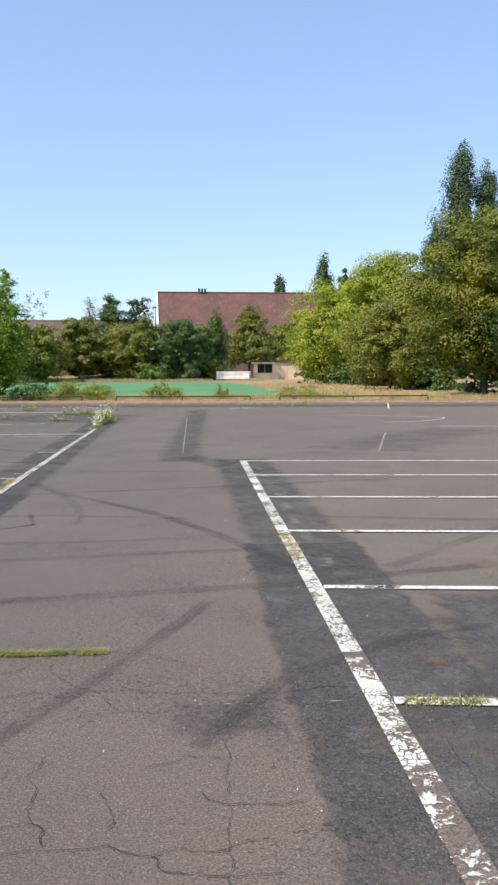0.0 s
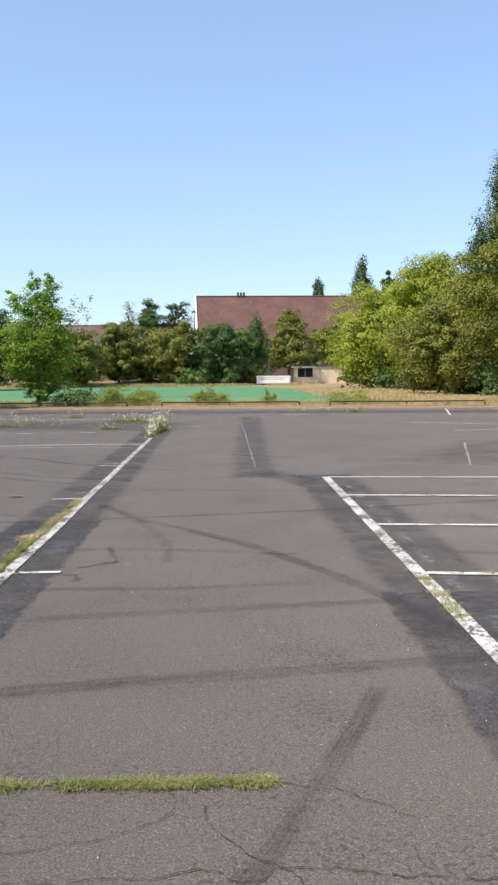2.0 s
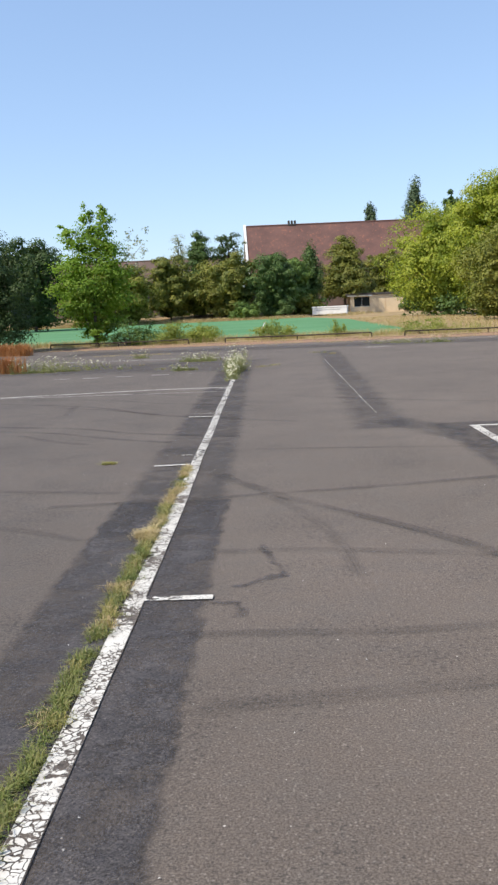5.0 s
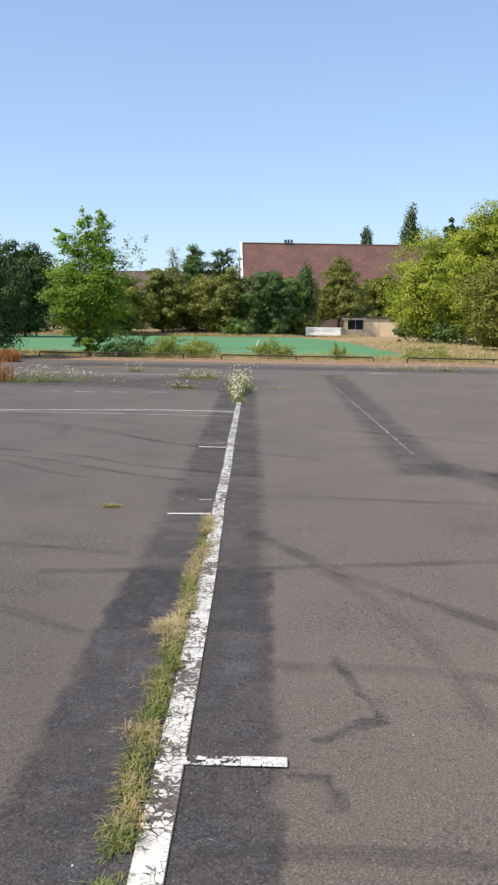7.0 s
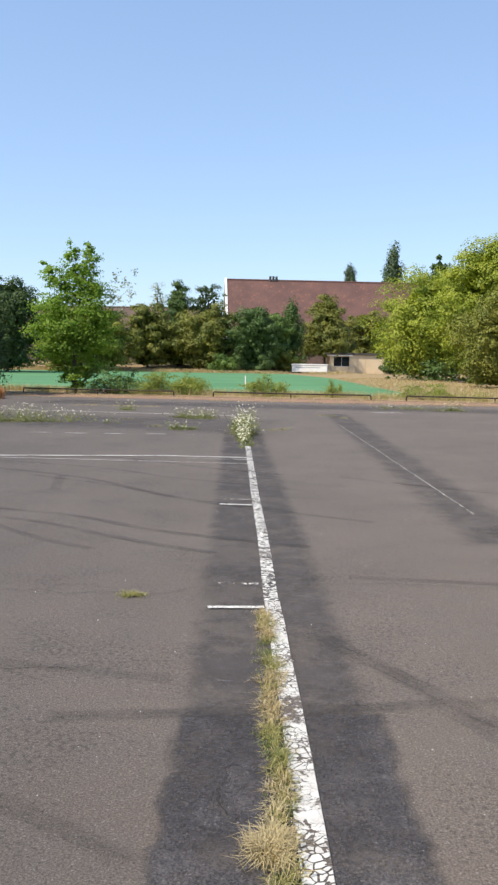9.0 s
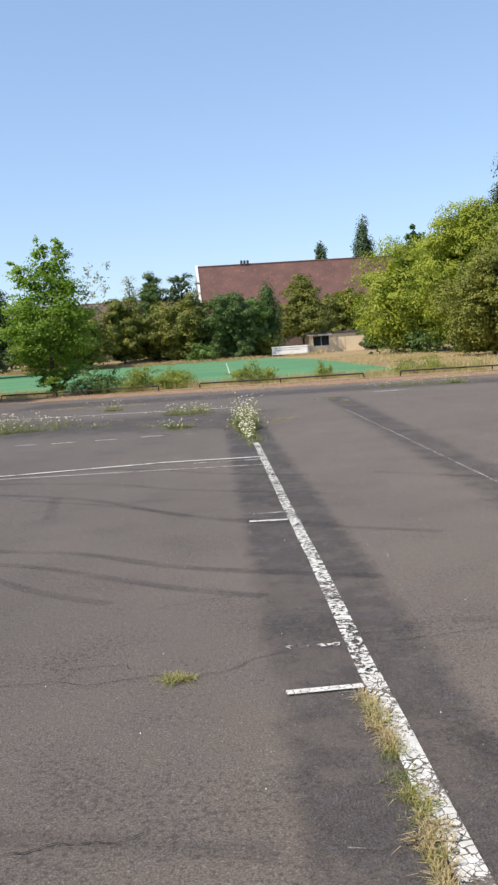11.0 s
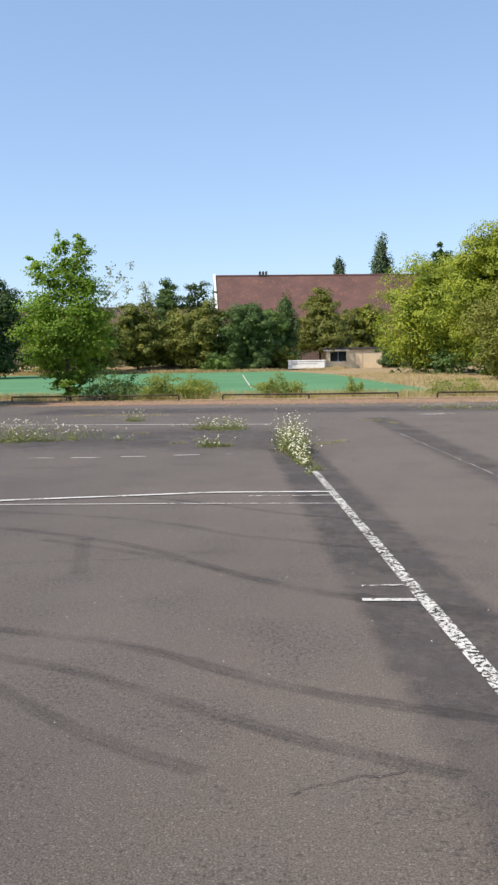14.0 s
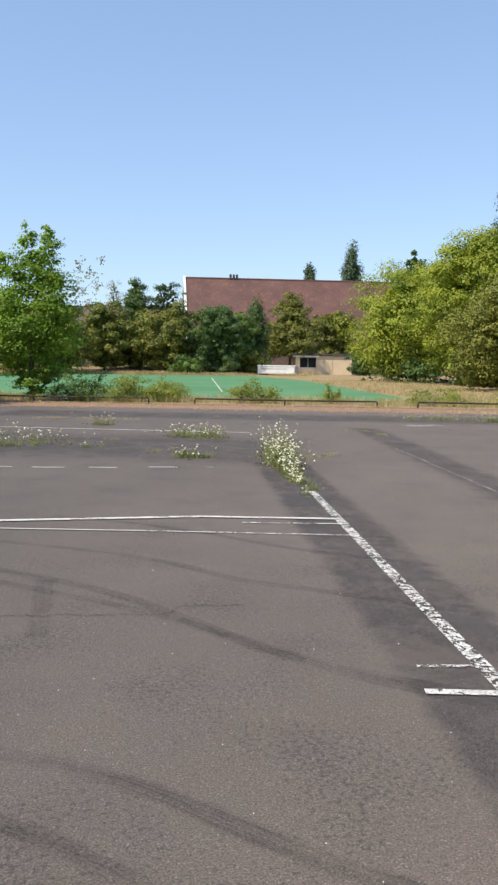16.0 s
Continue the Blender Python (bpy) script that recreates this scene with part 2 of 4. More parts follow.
n = Net("bark")
n.set(color=n.mix(n.noise(9, 5, 0.7, n.stretched(3, 3, 0.6)), (0.05, 0.042, 0.034), (0.15, 0.125, 0.10)), rough=0.9, spec=0.2)
n.bump(n.noise(14, 5, 0.7, n.stretched(3, 3, 0.5)), 0.9, 0.03)
bark = n.mat


def tile_roof(name, a, b, c):
    n = Net(name)
    brick = n.nodes.new("ShaderNodeTexBrick")
    n.links.new(n.nodes.new("ShaderNodeTexCoord").outputs["UV"], brick.inputs["Vector"])
    brick.inputs["Scale"].default_value, brick.inputs["Mortar Size"].default_value = 1.0, 0.03
    brick.inputs["Brick Width"].default_value, brick.inputs["Row Height"].default_value = 0.34, 0.38
    brick.inputs["Color1"].default_value, brick.inputs["Color2"].default_value = (0, 0, 0, 1), (1, 1, 1, 1)
    brick.inputs["Mortar"].default_value = (0.3, 0.3, 0.3, 1)
    uvc = n.nodes.new("ShaderNodeTexCoord").outputs["UV"]
    color = n.mix(n.ramp(n.noise(0.22, 5, 0.7, uvc), 0.35, 0.65), a, b)
    color = n.mix(n.math("MULTIPLY", n.ramp(brick.outputs[0], 0.55, 1.0, 0, 0.5), n.ramp(n.noise(0.9, 4, 0.7, uvc), 0.46, 0.62)), color, c)
    n.set(color=color, rough=0.85, spec=0.25)
    n.bump(brick.outputs["Fac"], -0.7, 0.05)
    return n.mat


roof_tiles = tile_roof("red_brown_roof_tiles", (0.115, 0.066, 0.058), (0.158, 0.086, 0.072), (0.38, 0.15, 0.09))
roof_tiles_dull = tile_roof("dull_brown_roof_tiles", (0.12, 0.085, 0.07), (0.16, 0.11, 0.09), (0.2, 0.13, 0.1))


def plain(name, a, b, scale=3.0, rough=0.7, metal=0.0, relief=0.3):
    n = Net(name)
    grime = n.noise(scale, 5, 0.65)
    n.set(color=n.mix(n.ramp(grime, 0.3, 0.7), a, b), rough=rough, metal=metal)
    n.bump(n.noise(scale * 8, 4), relief, 0.01)
    return n.mat


white_wall = plain("white_board", (0.80, 0.80, 0.78), (0.70, 0.69, 0.66), 1.2)
grey_panel = plain("grey_panel", (0.42, 0.43, 0.43), (0.33, 0.34, 0.34), 2.0)
cream_wall = plain("cream_render", (0.78, 0.62, 0.42), (0.68, 0.54, 0.36), 0.8)
dark_felt = plain("dark_roof_felt", (0.06, 0.055, 0.05), (0.10, 0.09, 0.085), 1.5, 0.9)
rail_steel = plain("rusty_dark_steel", (0.022, 0.018, 0.016), (0.055, 0.034, 0.025), 7.0, 0.65, 0.3)
brick_wall = plain("brown_brick_wall", (0.13, 0.085, 0.07), (0.17, 0.115, 0.09), 1.0)
pebble_mat = plain("pale_pebble", (0.45, 0.43, 0.40), (0.7, 0.68, 0.64), 40)
n = Net("window_glass_dark")
n.set(color=(0.02, 0.025, 0.03), rough=0.06, spec=0.6)
dark_glass = n.mat


# ---- mesh helpers ----
def part(name, bm, material, parent=None, label=""):
    me = bpy.data.meshes.new(name)
    bm.to_mesh(me)
    bm.free()
    return linked(name, me, material, parent, label)


def linked(name, me, material, parent=None, label=""):
    me.materials.append(material)
    ob = new(name, me)
    if parent:
        ob.parent = parent
    return tagged(ob, label)


def quads(name, verts, count, material, parent=None, label="", uv=None):
    """A mesh of count separate four-cornered faces out of an array of corners."""
    me = bpy.data.meshes.new(name)
    me.vertices.add(count * 4)
    me.vertices.foreach_set("co", np.ascontiguousarray(verts, dtype=np.float32).ravel())
    me.loops.add(count * 4)
    me.loops.foreach_set("vertex_index", np.arange(count * 4, dtype=np.int32))
    me.polygons.add(count)
    me.polygons.foreach_set("loop_start", np.arange(0, count * 4, 4, dtype=np.int32))
    me.update(calc_edges=True)
    return linked(name, me, material, parent, label)


def box(bm, lo, hi, bevel=0.0):
    made = bmesh.ops.create_cube(bm, size=1.0)["verts"]
    size = [h - l for l, h in zip(lo, hi)]
    bmesh.ops.scale(bm, vec=size, verts=made)
    bmesh.ops.translate(bm, vec=[(l + h) / 2 for l, h in zip(lo, hi)], verts=made)
    if bevel:
        edges = list({e for v in made for e in v.link_edges})
        bmesh.ops.bevel(bm, geom=edges, offset=bevel, segments=2, affect="EDGES")
    return bm


def block(name, lo, hi, material, parent=None, label="", bevel=0.0):
    return part(name, box(bmesh.new(), lo, hi, bevel), material, parent, label)


def smooth_line(points, step):
    """Points along a smooth curve through the given ones, about a step apart."""
    pts = [Vector((*p, 0)[:3]) for p in points]
    pts = [pts[0] * 2 - pts[1]] + pts + [pts[-1] * 2 - pts[-2]]
    out = []
    for a, b, c, d in zip(pts, pts[1:], pts[2:], pts[3:]):
        count = max(1, int((c - b).length / step))
        for i in range(count):
            t = i / count
            out.append(0.5 * (2 * b + (c - a) * t + (2 * a - 5 * b + 4 * c - d) * t * t + (3 * b - a - 3 * c + d) * t ** 3))
    return out + [pts[-2]]


def ribbon(name, points, width, z, material, parent, step=0.4, jag=0.0, taper=False, label=""):
    """A flat strip along a curve on the ground, with u across and v along it."""
    line = smooth_line(points, step)
    bm = bmesh.new()
    layer = bm.loops.layers.uv.new("uv")
    ends = bm.loops.layers.uv.new("ends")
    total = sum((b - a).length for a, b in zip(line, line[1:]))
    rows, run = [], 0.0
    for i, p in enumerate(line):
        a, b = line[max(i - 1, 0)], line[min(i + 1, len(line) - 1)]
        side = (b - a).normalized().cross(Vector((0, 0, 1)))
        p = p + side * random.uniform(-jag, jag)
        if taper:
            p = p + side * (noise.noise(p * 7) * 0.035 + noise.noise(p * 23) * 0.014)
        run += (p - line[i - 1]).length if i else 0.0
        w = width * (random.uniform(0.35, 1.3) if taper else 1.0)
        if taper and i in (0, len(line) - 1):
            w = 0.15 * width
        rows.append((bm.verts.new((*(p - side * w / 2).xy, z)), bm.verts.new((*(p + side * w / 2).xy, z)), run))
    for (a, b, r), (c, d, s) in zip(rows, rows[1:]):
        face = bm.faces.new((a, b, d, c))
        for loop, value in zip(face.loops, ((0, r), (1, r), (1, s), (0, s))):
            loop[layer].uv = value
            loop[ends].uv = (min(value[1], total - value[1]) / width, 0)
    return part(name, bm, material, parent, label)


def tube(bm, points, radii, sides=7):
    rings = []
    for i, p in enumerate(points):
        d = (points[min(i + 1, len(points) - 1)] - points[max(i - 1, 0)]).normalized()
        s = d.cross(Vector((0.3, 1, 0.1))).normalized()
        t = d.cross(s)
        rings.append([bm.verts.new(p + (s * math.cos(a) + t * math.sin(a)) * radii[i]) for a in (2 * math.pi * k / sides for k in range(sides))])
    for r, q in zip(rings, rings[1:]):
        for k in range(sides):
            bm.faces.new((r[k], r[(k + 1) % sides], q[(k + 1) % sides], q[k]))
    bm.faces.new(rings[0][::-1])
    bm.faces.new(rings[-1])
    return bm


# ---- ground ----
BX = -0.18                       # the lot's cross edges run a little askew to its long lines


def across(y, x):
    return y + BX * x


ground_bm = bmesh.new()
bmesh.ops.create_grid(ground_bm, x_segments=4, y_segments=4, size=2500)
ground = tagged(part("ground", ground_bm, dry_ground), "dry sandy ground with withered grass all round", "ground", kind="structure")
ground.location.z = -0.03

lot_bm = bmesh.new()
corners = [(-60, -60), (60, -60), (60, across(46.0, 60)), (-60, across(46.0, -60))]
top = [lot_bm.verts.new((x, y, 0)) for x, y in corners]
low = [lot_bm.verts.new((x, y, -0.12)) for x, y in corners]
lot_bm.faces.new(top)
for i in range(4):
    lot_bm.faces.new((top[i], low[i], low[(i + 1) % 4], top[(i + 1) % 4]))
pavement = tagged(part("pavement", lot_bm, asphalt), "weathered grey-brown asphalt of a deserted parking lot", "pavement", kind="structure")



def rise(x, y):
    """Height of the ground: it climbs gently past the lot, with a low bank behind the field."""
    gentle = 0.0048 * np.clip(np.asarray(y, dtype=float) - 55, 0, 90)
    t = np.clip((y - 125.0 + 0.04 * np.asarray(x)) / 13.0, 0, 1)
    side = np.clip((11.0 - np.asarray(x, dtype=float)) / 7.0, 0, 1)
    return gentle + 0.95 * t * t * (3 - 2 * t) * side


bank_bm = bmesh.new()
xs, ys = np.linspace(-110, 90, 41), np.concatenate([np.linspace(54, 122, 12), np.linspace(126, 142, 9), np.linspace(150, 320, 11)])
grid = [[bank_bm.verts.new((x, y, float(rise(x, y)) - 0.025)) for x in xs] for y in ys]
for r, q in zip(grid, grid[1:]):
    for i in range(len(xs) - 1):
        bank_bm.faces.new((r[i], r[i + 1], q[i + 1], q[i]))
bank = tagged(part("grass_bank", bank_bm, dry_ground), "gently rising ground with withered grass behind the field", "ground", kind="structure")

field_bm = bmesh.new()
corners = [(-70, 68), (9.6, 55.0), (9.0, 100), (5.5, 122), (-80, 125)]
top = [field_bm.verts.new((x, y, 0.0048 * (y - 55))) for x, y in corners]
low = [field_bm.verts.new((x, y, 0.0048 * (y - 55) - 0.05)) for x, y in corners]
field_bm.faces.new(top)
for i in range(5):
    field_bm.faces.new((top[i], low[i], low[(i + 1) % 5], top[(i + 1) % 5]))
field = tagged(part("sports_field", field_bm, turf_mat), "faded green artificial turf sports field", "sports field", kind="structure")
line = ribbon("field_line", [(0, 0), (0, 20), (0, 40)], 0.08, 0.0, paint_thin, field, 4)
line.matrix_basis = pose(-0.2, 66, 0.0048 * 11 + 0.006, math.degrees(math.atan(0.0048)))
ribbon("dirt_verge", [(x, across(48.3, x)) for x in (-50, -20, 0, 20, 45)], 6.4, 0.005, red_dirt, ground, 1.5, 0.15, label="bare reddish dirt along the asphalt's edge")

ribbon("dirt_drift", [(-6.7, 40.35), (-5, 40.05), (-3.3, 39.8)], 0.5, 0.005, red_dirt, ground, 0.3, 0.08, label="thin drift of reddish dirt on the asphalt")
ribbon("dirt_drift", [(5.6, 43.6), (8.2, 43.0), (11, 42.6)], 0.9, 0.005, red_dirt, ground, 0.4, 0.15, label="thin drift of reddish dirt on the asphalt")

# sealed strips and patches in the asphalt
Z_SEAL, Z_TYRE, Z_CRACK, Z_PAINT = 0.003, 0.006, 0.008, 0.011
ribbon("sealed_strip", [(-0.02, -3), (-0.04, 6), (-0.06, 11.5)], 1.06, Z_SEAL, seal, pavement, 1.5, 0.01, label="dark bitumen strip under a parking line")
ribbon("sealed_strip", [(-0.055, 10.2), (-0.06, 12), (-0.28, 28.5)], 1.06, Z_SEAL + 0.0012, seal_worn, pavement, 1.5, 0.01, label="worn bitumen strip under a parking line")
ribbon("sealed_strip", [(3.58, -3), (3.60, 3), (3.62, 8)], 1.12, Z_SEAL, seal, pavement, 1.5, 0.01, label="dark bitumen strip under a parking line")
ribbon("sealed_strip", [(3.61, 6.7), (3.62, 8), (3.50, 15.9)], 1.12, Z_SEAL + 0.0012, seal_worn, pavement, 1.3, 0.01, label="worn bitumen strip under a parking line")
ribbon("sealed_strip", [(2.35, 15.4), (2.5, 22), (2.75, 31), (2.9, 37)], 1.0, Z_SEAL, seal_thin, pavement, 1, 0.01, label="dark bitumen strip under a thin line")
ribbon("sealed_patch", [(3.95, 4.3), (6, 4.0), (9, 3.7)], 3.9, Z_SEAL + 0.0006, seal, pavement, 0.7, 0.05, label="broad dark bitumen patch in a parking bay")
ribbon("sealed_patch", [(2.45, 3.93), (3.05, 3.97)], 0.5, Z_SEAL, seal_thin, pavement, 0.3, 0.03)
ribbon("sealed_patch", [(2.4, 16.6), (3.0, 15.2), (3.6, 13.6)], 0.8, Z_SEAL + 0.0015, seal_thin, pavement, 0.5, 0.03)
ribbon("sealed_patch", [(6.0, 17.2), (8.0, 20.6), (10.5, 23.5)], 3.0, Z_SEAL, seal_faint, pavement, 0.7, 0.05)
ribbon("sealed_patch", [(-9, 32.6), (-4, 31.6), (1.2, 30.6)], 6.5, Z_SEAL - 0.001, seal_thin, pavement, 0.8, 0.05)
ribbon("sealed_patch", [(-9, 43.4), (0, 41.8), (6, 40.8), (18, 38.6)], 4.5, Z_SEAL, seal_thin, pavement, 0.8, 0.05)
stain_mat = seal_material("old_oil_stain", 0.5, 2.8, 0.5)
ribbon("oil_stain", [(0.60, 8.98), (0.78, 9.12), (0.93, 9.22)], 0.11, Z_SEAL, stain_mat, pavement, 0.1, 0.02)
ribbon("oil_stain", [(0.92, 9.2), (0.84, 9.5), (0.80, 9.7), (0.74, 9.95)], 0.08, Z_SEAL + 0.001, stain_mat, pavement, 0.1, 0.02)
ribbon("oil_stain", [(0.45, 8.72), (0.62, 8.7), (0.66, 8.45)], 0.09, Z_SEAL + 0.001, stain_mat, pavement, 0.1, 0.02)
ribbon("sealed_patch", [(-0.32, 10.4), (-0.24, 10.8), (-0.22, 11.2)], 0.3, Z_SEAL + 0.0015, seal, pavement, 0.15, 0.01)

# tyre marks
for points, width, mat in (
        ([(0.45, 7.38), (1.7, 7.55), (3.1, 7.72)], 0.2, tyre_faint),
        ([(-0.6, 5.82), (0.7, 6.01), (1.44, 6.14), (2.41, 6.27), (3.5, 6.48), (5, 6.9)], 0.24, tyre_dark),
        ([(1.2, 2.75), (1.55, 3.4), (1.83, 3.98), (2.06, 4.42), (2.28, 4.92), (2.5, 5.44), (2.72, 6.0)], 0.15, tyre_dark),
        ([(0.2, 12.8), (0.95, 11.45), (1.6, 10.6), (2.17, 9.8), (2.9, 8.34), (3.4, 7.0)], 0.2, tyre_dark),
        ([(0.7, 11.7), (1.0, 11.1), (1.28, 10.1), (1.38, 9.1)], 0.16, tyre_faint),
        ([(-1.2, 11.4), (0.44, 11.57), (1.9, 11.8), (3.59, 12.16), (6, 12.8)], 0.17, tyre_dark),
        ([(0.45, 9.78), (1.07, 9.76), (1.81, 9.61), (2.6, 9.4)], 0.16, tyre_faint),
        ([(0.14, 8.22), (0.67, 8.24), (1.46, 8.2), (2.6, 8.3)], 0.14, tyre_faint),
        ([(-4.2, 17.6), (-2.7, 17.05), (-2.05, 16.74), (-1.45, 16.25), (-0.94, 15.9), (0.4, 15.3)], 0.17, tyre_dark),
        ([(-4.2, 17.1), (-2.65, 16.52), (-1.86, 15.95), (-1.23, 15.45), (-0.5, 15.0)], 0.16, tyre_dark),
        ([(-2.9, 16.3), (-2.49, 15.84), (-2.13, 15.48), (-1.6, 15.1)], 0.15, tyre_faint),
        ([(-5, 21.3), (-3.6, 20.55), (-2.39, 19.68), (-1.49, 18.59), (-0.7, 17.8), (1.2, 16.6)], 0.18, tyre_faint),
        ([(-4.5, 21.9), (-3.07, 21.34), (-2.03, 20.71), (-1.42, 20.09), (-0.78, 19.73), (0.6, 18.9)], 0.17, tyre_faint),
        ([(-3.4, 20.1), (-2.09, 19.17), (-1.48, 18.55), (-0.99, 18.09), (0.3, 17.3)], 0.16, tyre_faint),
        ([(-3.4, 23.0), (-2.36, 22.51), (-1.54, 21.9), (-0.92, 21.32), (0.4, 20.5)], 0.15, tyre_faint),
        ([(-2.95, 20.1), (-2.75, 18.6)], 0.2, tyre_faint),
        ([(2.6, 3.6), (2.92, 4.19), (3.15, 4.49), (3.46, 4.75), (3.8, 5.01), (4.5, 5.25)], 0.16, tyre_dark),
        ([(0.6, 14.2), (2.0, 14.0), (3.6, 13.7), (6, 13.4)], 0.16, tyre_faint),
        ([(1.2, 20.4), (3, 19.0), (5.5, 17.6), (8, 16.6)], 0.18, tyre_faint),
        ([(-3.2, 12.7), (-1.8, 12.2), (-0.6, 11.9)], 0.16, tyre_faint),
        ([(-2.6, 10.9), (-1.4, 10.7), (-0.6, 10.2)], 0.16, tyre_faint),
        ([(4.2, 6.9), (5.6, 8.4), (6.6, 9.6)], 0.2, tyre_faint),
        ([(4, 9.4), (6, 9.0), (8, 8.9)], 0.18, tyre_faint)):
    ribbon("tyre_mark", points, width, Z_TYRE + random.uniform(-0.001, 0.001), mat, pavement, 0.25)

# cracks
for points, width in (
        ([(1.1, 4.25), (1.64, 4.29), (1.84, 4.31), (1.99, 4.26), (2.11, 4.33), (2.26, 4.33), (2.48, 4.26), (2.88, 4.22), (3.12, 4.25), (3.3, 4.29), (3.46, 4.27)], 0.012),
        ([(2.1, 4.92), (2.31, 4.86), (2.46, 4.75), (2.64, 4.63)], 0.010),
        ([(1.97, 3.58), (1.95, 3.41), (2.0, 3.33), (1.98, 3.2), (2.01, 3.07), (2.08, 3.01), (2.08, 2.88)], 0.010),
        ([(1.6, 2.9), (1.95, 2.87), (2.21, 2.87), (2.32, 2.88), (2.38, 2.83), (2.47, 2.78), (2.5, 2.73), (2.63, 2.69), (2.9, 2.66)], 0.010),
        ([(1.8, 4.76), (1.94, 4.45), (2.12, 4.3), (2.22, 4.08), (2.33, 4.03), (2.45, 4.01), (2.59, 4.11)], 0.009),
        ([(1.1, 4.45), (1.57, 4.6), (1.71, 4.76), (1.67, 4.85)], 0.010),
        ([(2.24, 3.31), (2.27, 3.17), (2.32, 3.06), (2.3, 2.97)], 0.009),
        ([(2.4, 3.45), (2.52, 3.52), (2.56, 3.56), (2.65, 3.51), (2.83, 3.51)], 0.009),
        ([(2.61, 3.23), (2.67, 3.15), (2.8, 3.12), (3.05, 3.13)], 0.009),
        ([(1.6, 3.0), (1.91, 3.03), (2.02, 3.05), (2.08, 3.01)], 0.009),
        ([(2.47, 2.78), (2.53, 2.83), (2.62, 2.82), (2.71, 2.83), (2.79, 2.88), (2.89, 2.88)], 0.009),
        ([(2.75, 3.78), (2.74, 3.38), (2.72, 3.12), (2.72, 2.9), (2.71, 2.5)], 0.006),
        ([(3.44, 2.95), (3.55, 2.96), (3.7, 2.98)], 0.008), ([(3.7, 3.63), (3.69, 3.44), (3.71, 3.27), (3.73, 3.1)], 0.008),
        ([(0.3, 4.7), (0.8, 4.62), (1.1, 4.49)], 0.010), ([(1.3, 4.3), (1.45, 4.0), (1.4, 3.6), (1.55, 3.3)], 0.009),
        ([(-1.72, 13.68), (-1.62, 13.82), (-1.41, 13.86), (-1.33, 13.77)], 0.012),
        ([(-3.6, 13.4), (-2.7, 13.6), (-2.01, 13.67), (-1.72, 13.68), (-1.55, 13.61), (-1.16, 13.67), (-0.91, 13.62), (-0.74, 13.68), (-0.66, 13.79), (-0.45, 13.88)], 0.014),
        ([(-1.25, 14.88), (-1.12, 14.98), (-0.92, 15.03), (-0.72, 15.07)], 0.014),
        ([(-2.2, 11.9), (-1.61, 12.02), (-1.38, 12.06), (-1.09, 12.09)], 0.016),
        ([(0.1, 13.9), (0.9, 14.0), (1.7, 13.9), (2.4, 14.1)], 0.014),
        ([(-4.6, 19.0), (-2.72, 19.11), (-2.01, 19.13), (-1.84, 19.31), (-1.4, 19.36)], 0.02),
        ([(-0.28, 10.96), (-0.33, 10.75), (-0.3, 10.5)], 0.014)):
    ribbon("crack", points, width * 0.42, Z_CRACK, crack_dark, pavement, 0.022, width * 0.5, True)

# stains and scratches
n = Net("brown_stain")
n.set(color=n.mix(n.noise(30, 4), (0.12, 0.075, 0.035), (0.17, 0.12, 0.06)), rough=0.95, alpha=n.math("MULTIPLY", edge_mask(n, 0.5, 1.0), 0.65))
brown_stain = n.mat
ribbon("moss_patch", [(3.86, 4.62), (4.02, 4.60)], 0.13, Z_CRACK, brown_stain, pavement, 0.05, 0.01, label="small brown moss patch on the asphalt")
n = Net("rusty_stain")
n.set(color=(0.20, 0.12, 0.08), rough=0.95, alpha=n.math("MULTIPLY", edge_mask(n, 0.5, 1.2), 0.3))
rusty_stain = n.mat
ribbon("rust_stain", [(4.7, 7.0), (5.6, 6.9)], 0.5, Z_CRACK, rusty_stain, pavement, 0.2, 0.03, label="faint reddish stain in a parking bay")
ribbon("rust_stain", [(4.4, 2.6), (5.2, 2.5)], 0.4, Z_CRACK, rusty_stain, pavement, 0.2, 0.03, label="faint reddish stain in a parking bay")
for points in ([(2.62, 4.10), (3.05, 4.08), (3.4, 4.09)], [(3.02, 3.98), (3.06, 3.93), (3.14, 3.92)], [(2.9, 3.93), (2.95, 3.9), (3.0, 3.92)], [(3.75, 4.45), (3.9, 4.44)], [(4.1, 3.55), (4.25, 3.5)], [(3.9, 3.3), (4.0, 3.22)],
               [(3.2, 3.45), (3.3, 3.44)], [(-0.3, 9.4), (-0.2, 9.38)], [(-0.38, 11.9), (-0.28, 11.88)], [(0.2, 8.3), (0.3, 8.25)]):
    ribbon("scratch", points, 0.012, Z_CRACK + 0.001, pale_dust, pavement, 0.05, 0.002)

# painted lines
WORN = "broad white parking line, cracked and flaking"
ribbon("painted_line", [(0.075, -3), (0.028, 8), (0.012, 11), (-0.03, 13.45)], 0.11, Z_PAINT, paint_old, pavement, 0.5, 0.003, label=WORN)
ribbon("painted_line", [(-0.035, 13.45), (-0.055, 16), (-0.10, 19), (-0.165, 24.9)], 0.105, Z_PAINT, paint_fleck, pavement, 0.5, 0.003, label=WORN)
ribbon("painted_line", [(3.50, -3), (3.503, 3.2)], 0.12, Z_PAINT, paint_gone, pavement, 0.5, 0.003, label=WORN)
ribbon("painted_line", [(3.503, 3.2), (3.505, 4.70)], 0.12, Z_PAINT, paint_flaked, pavement, 0.5, 0.003, label=WORN)
ribbon("painted_line", [(3.505, 4.80), (3.512, 9), (3.52, 15.45)], 0.12, Z_PAINT, paint_old, pavement, 0.5, 0.003, label=WORN)
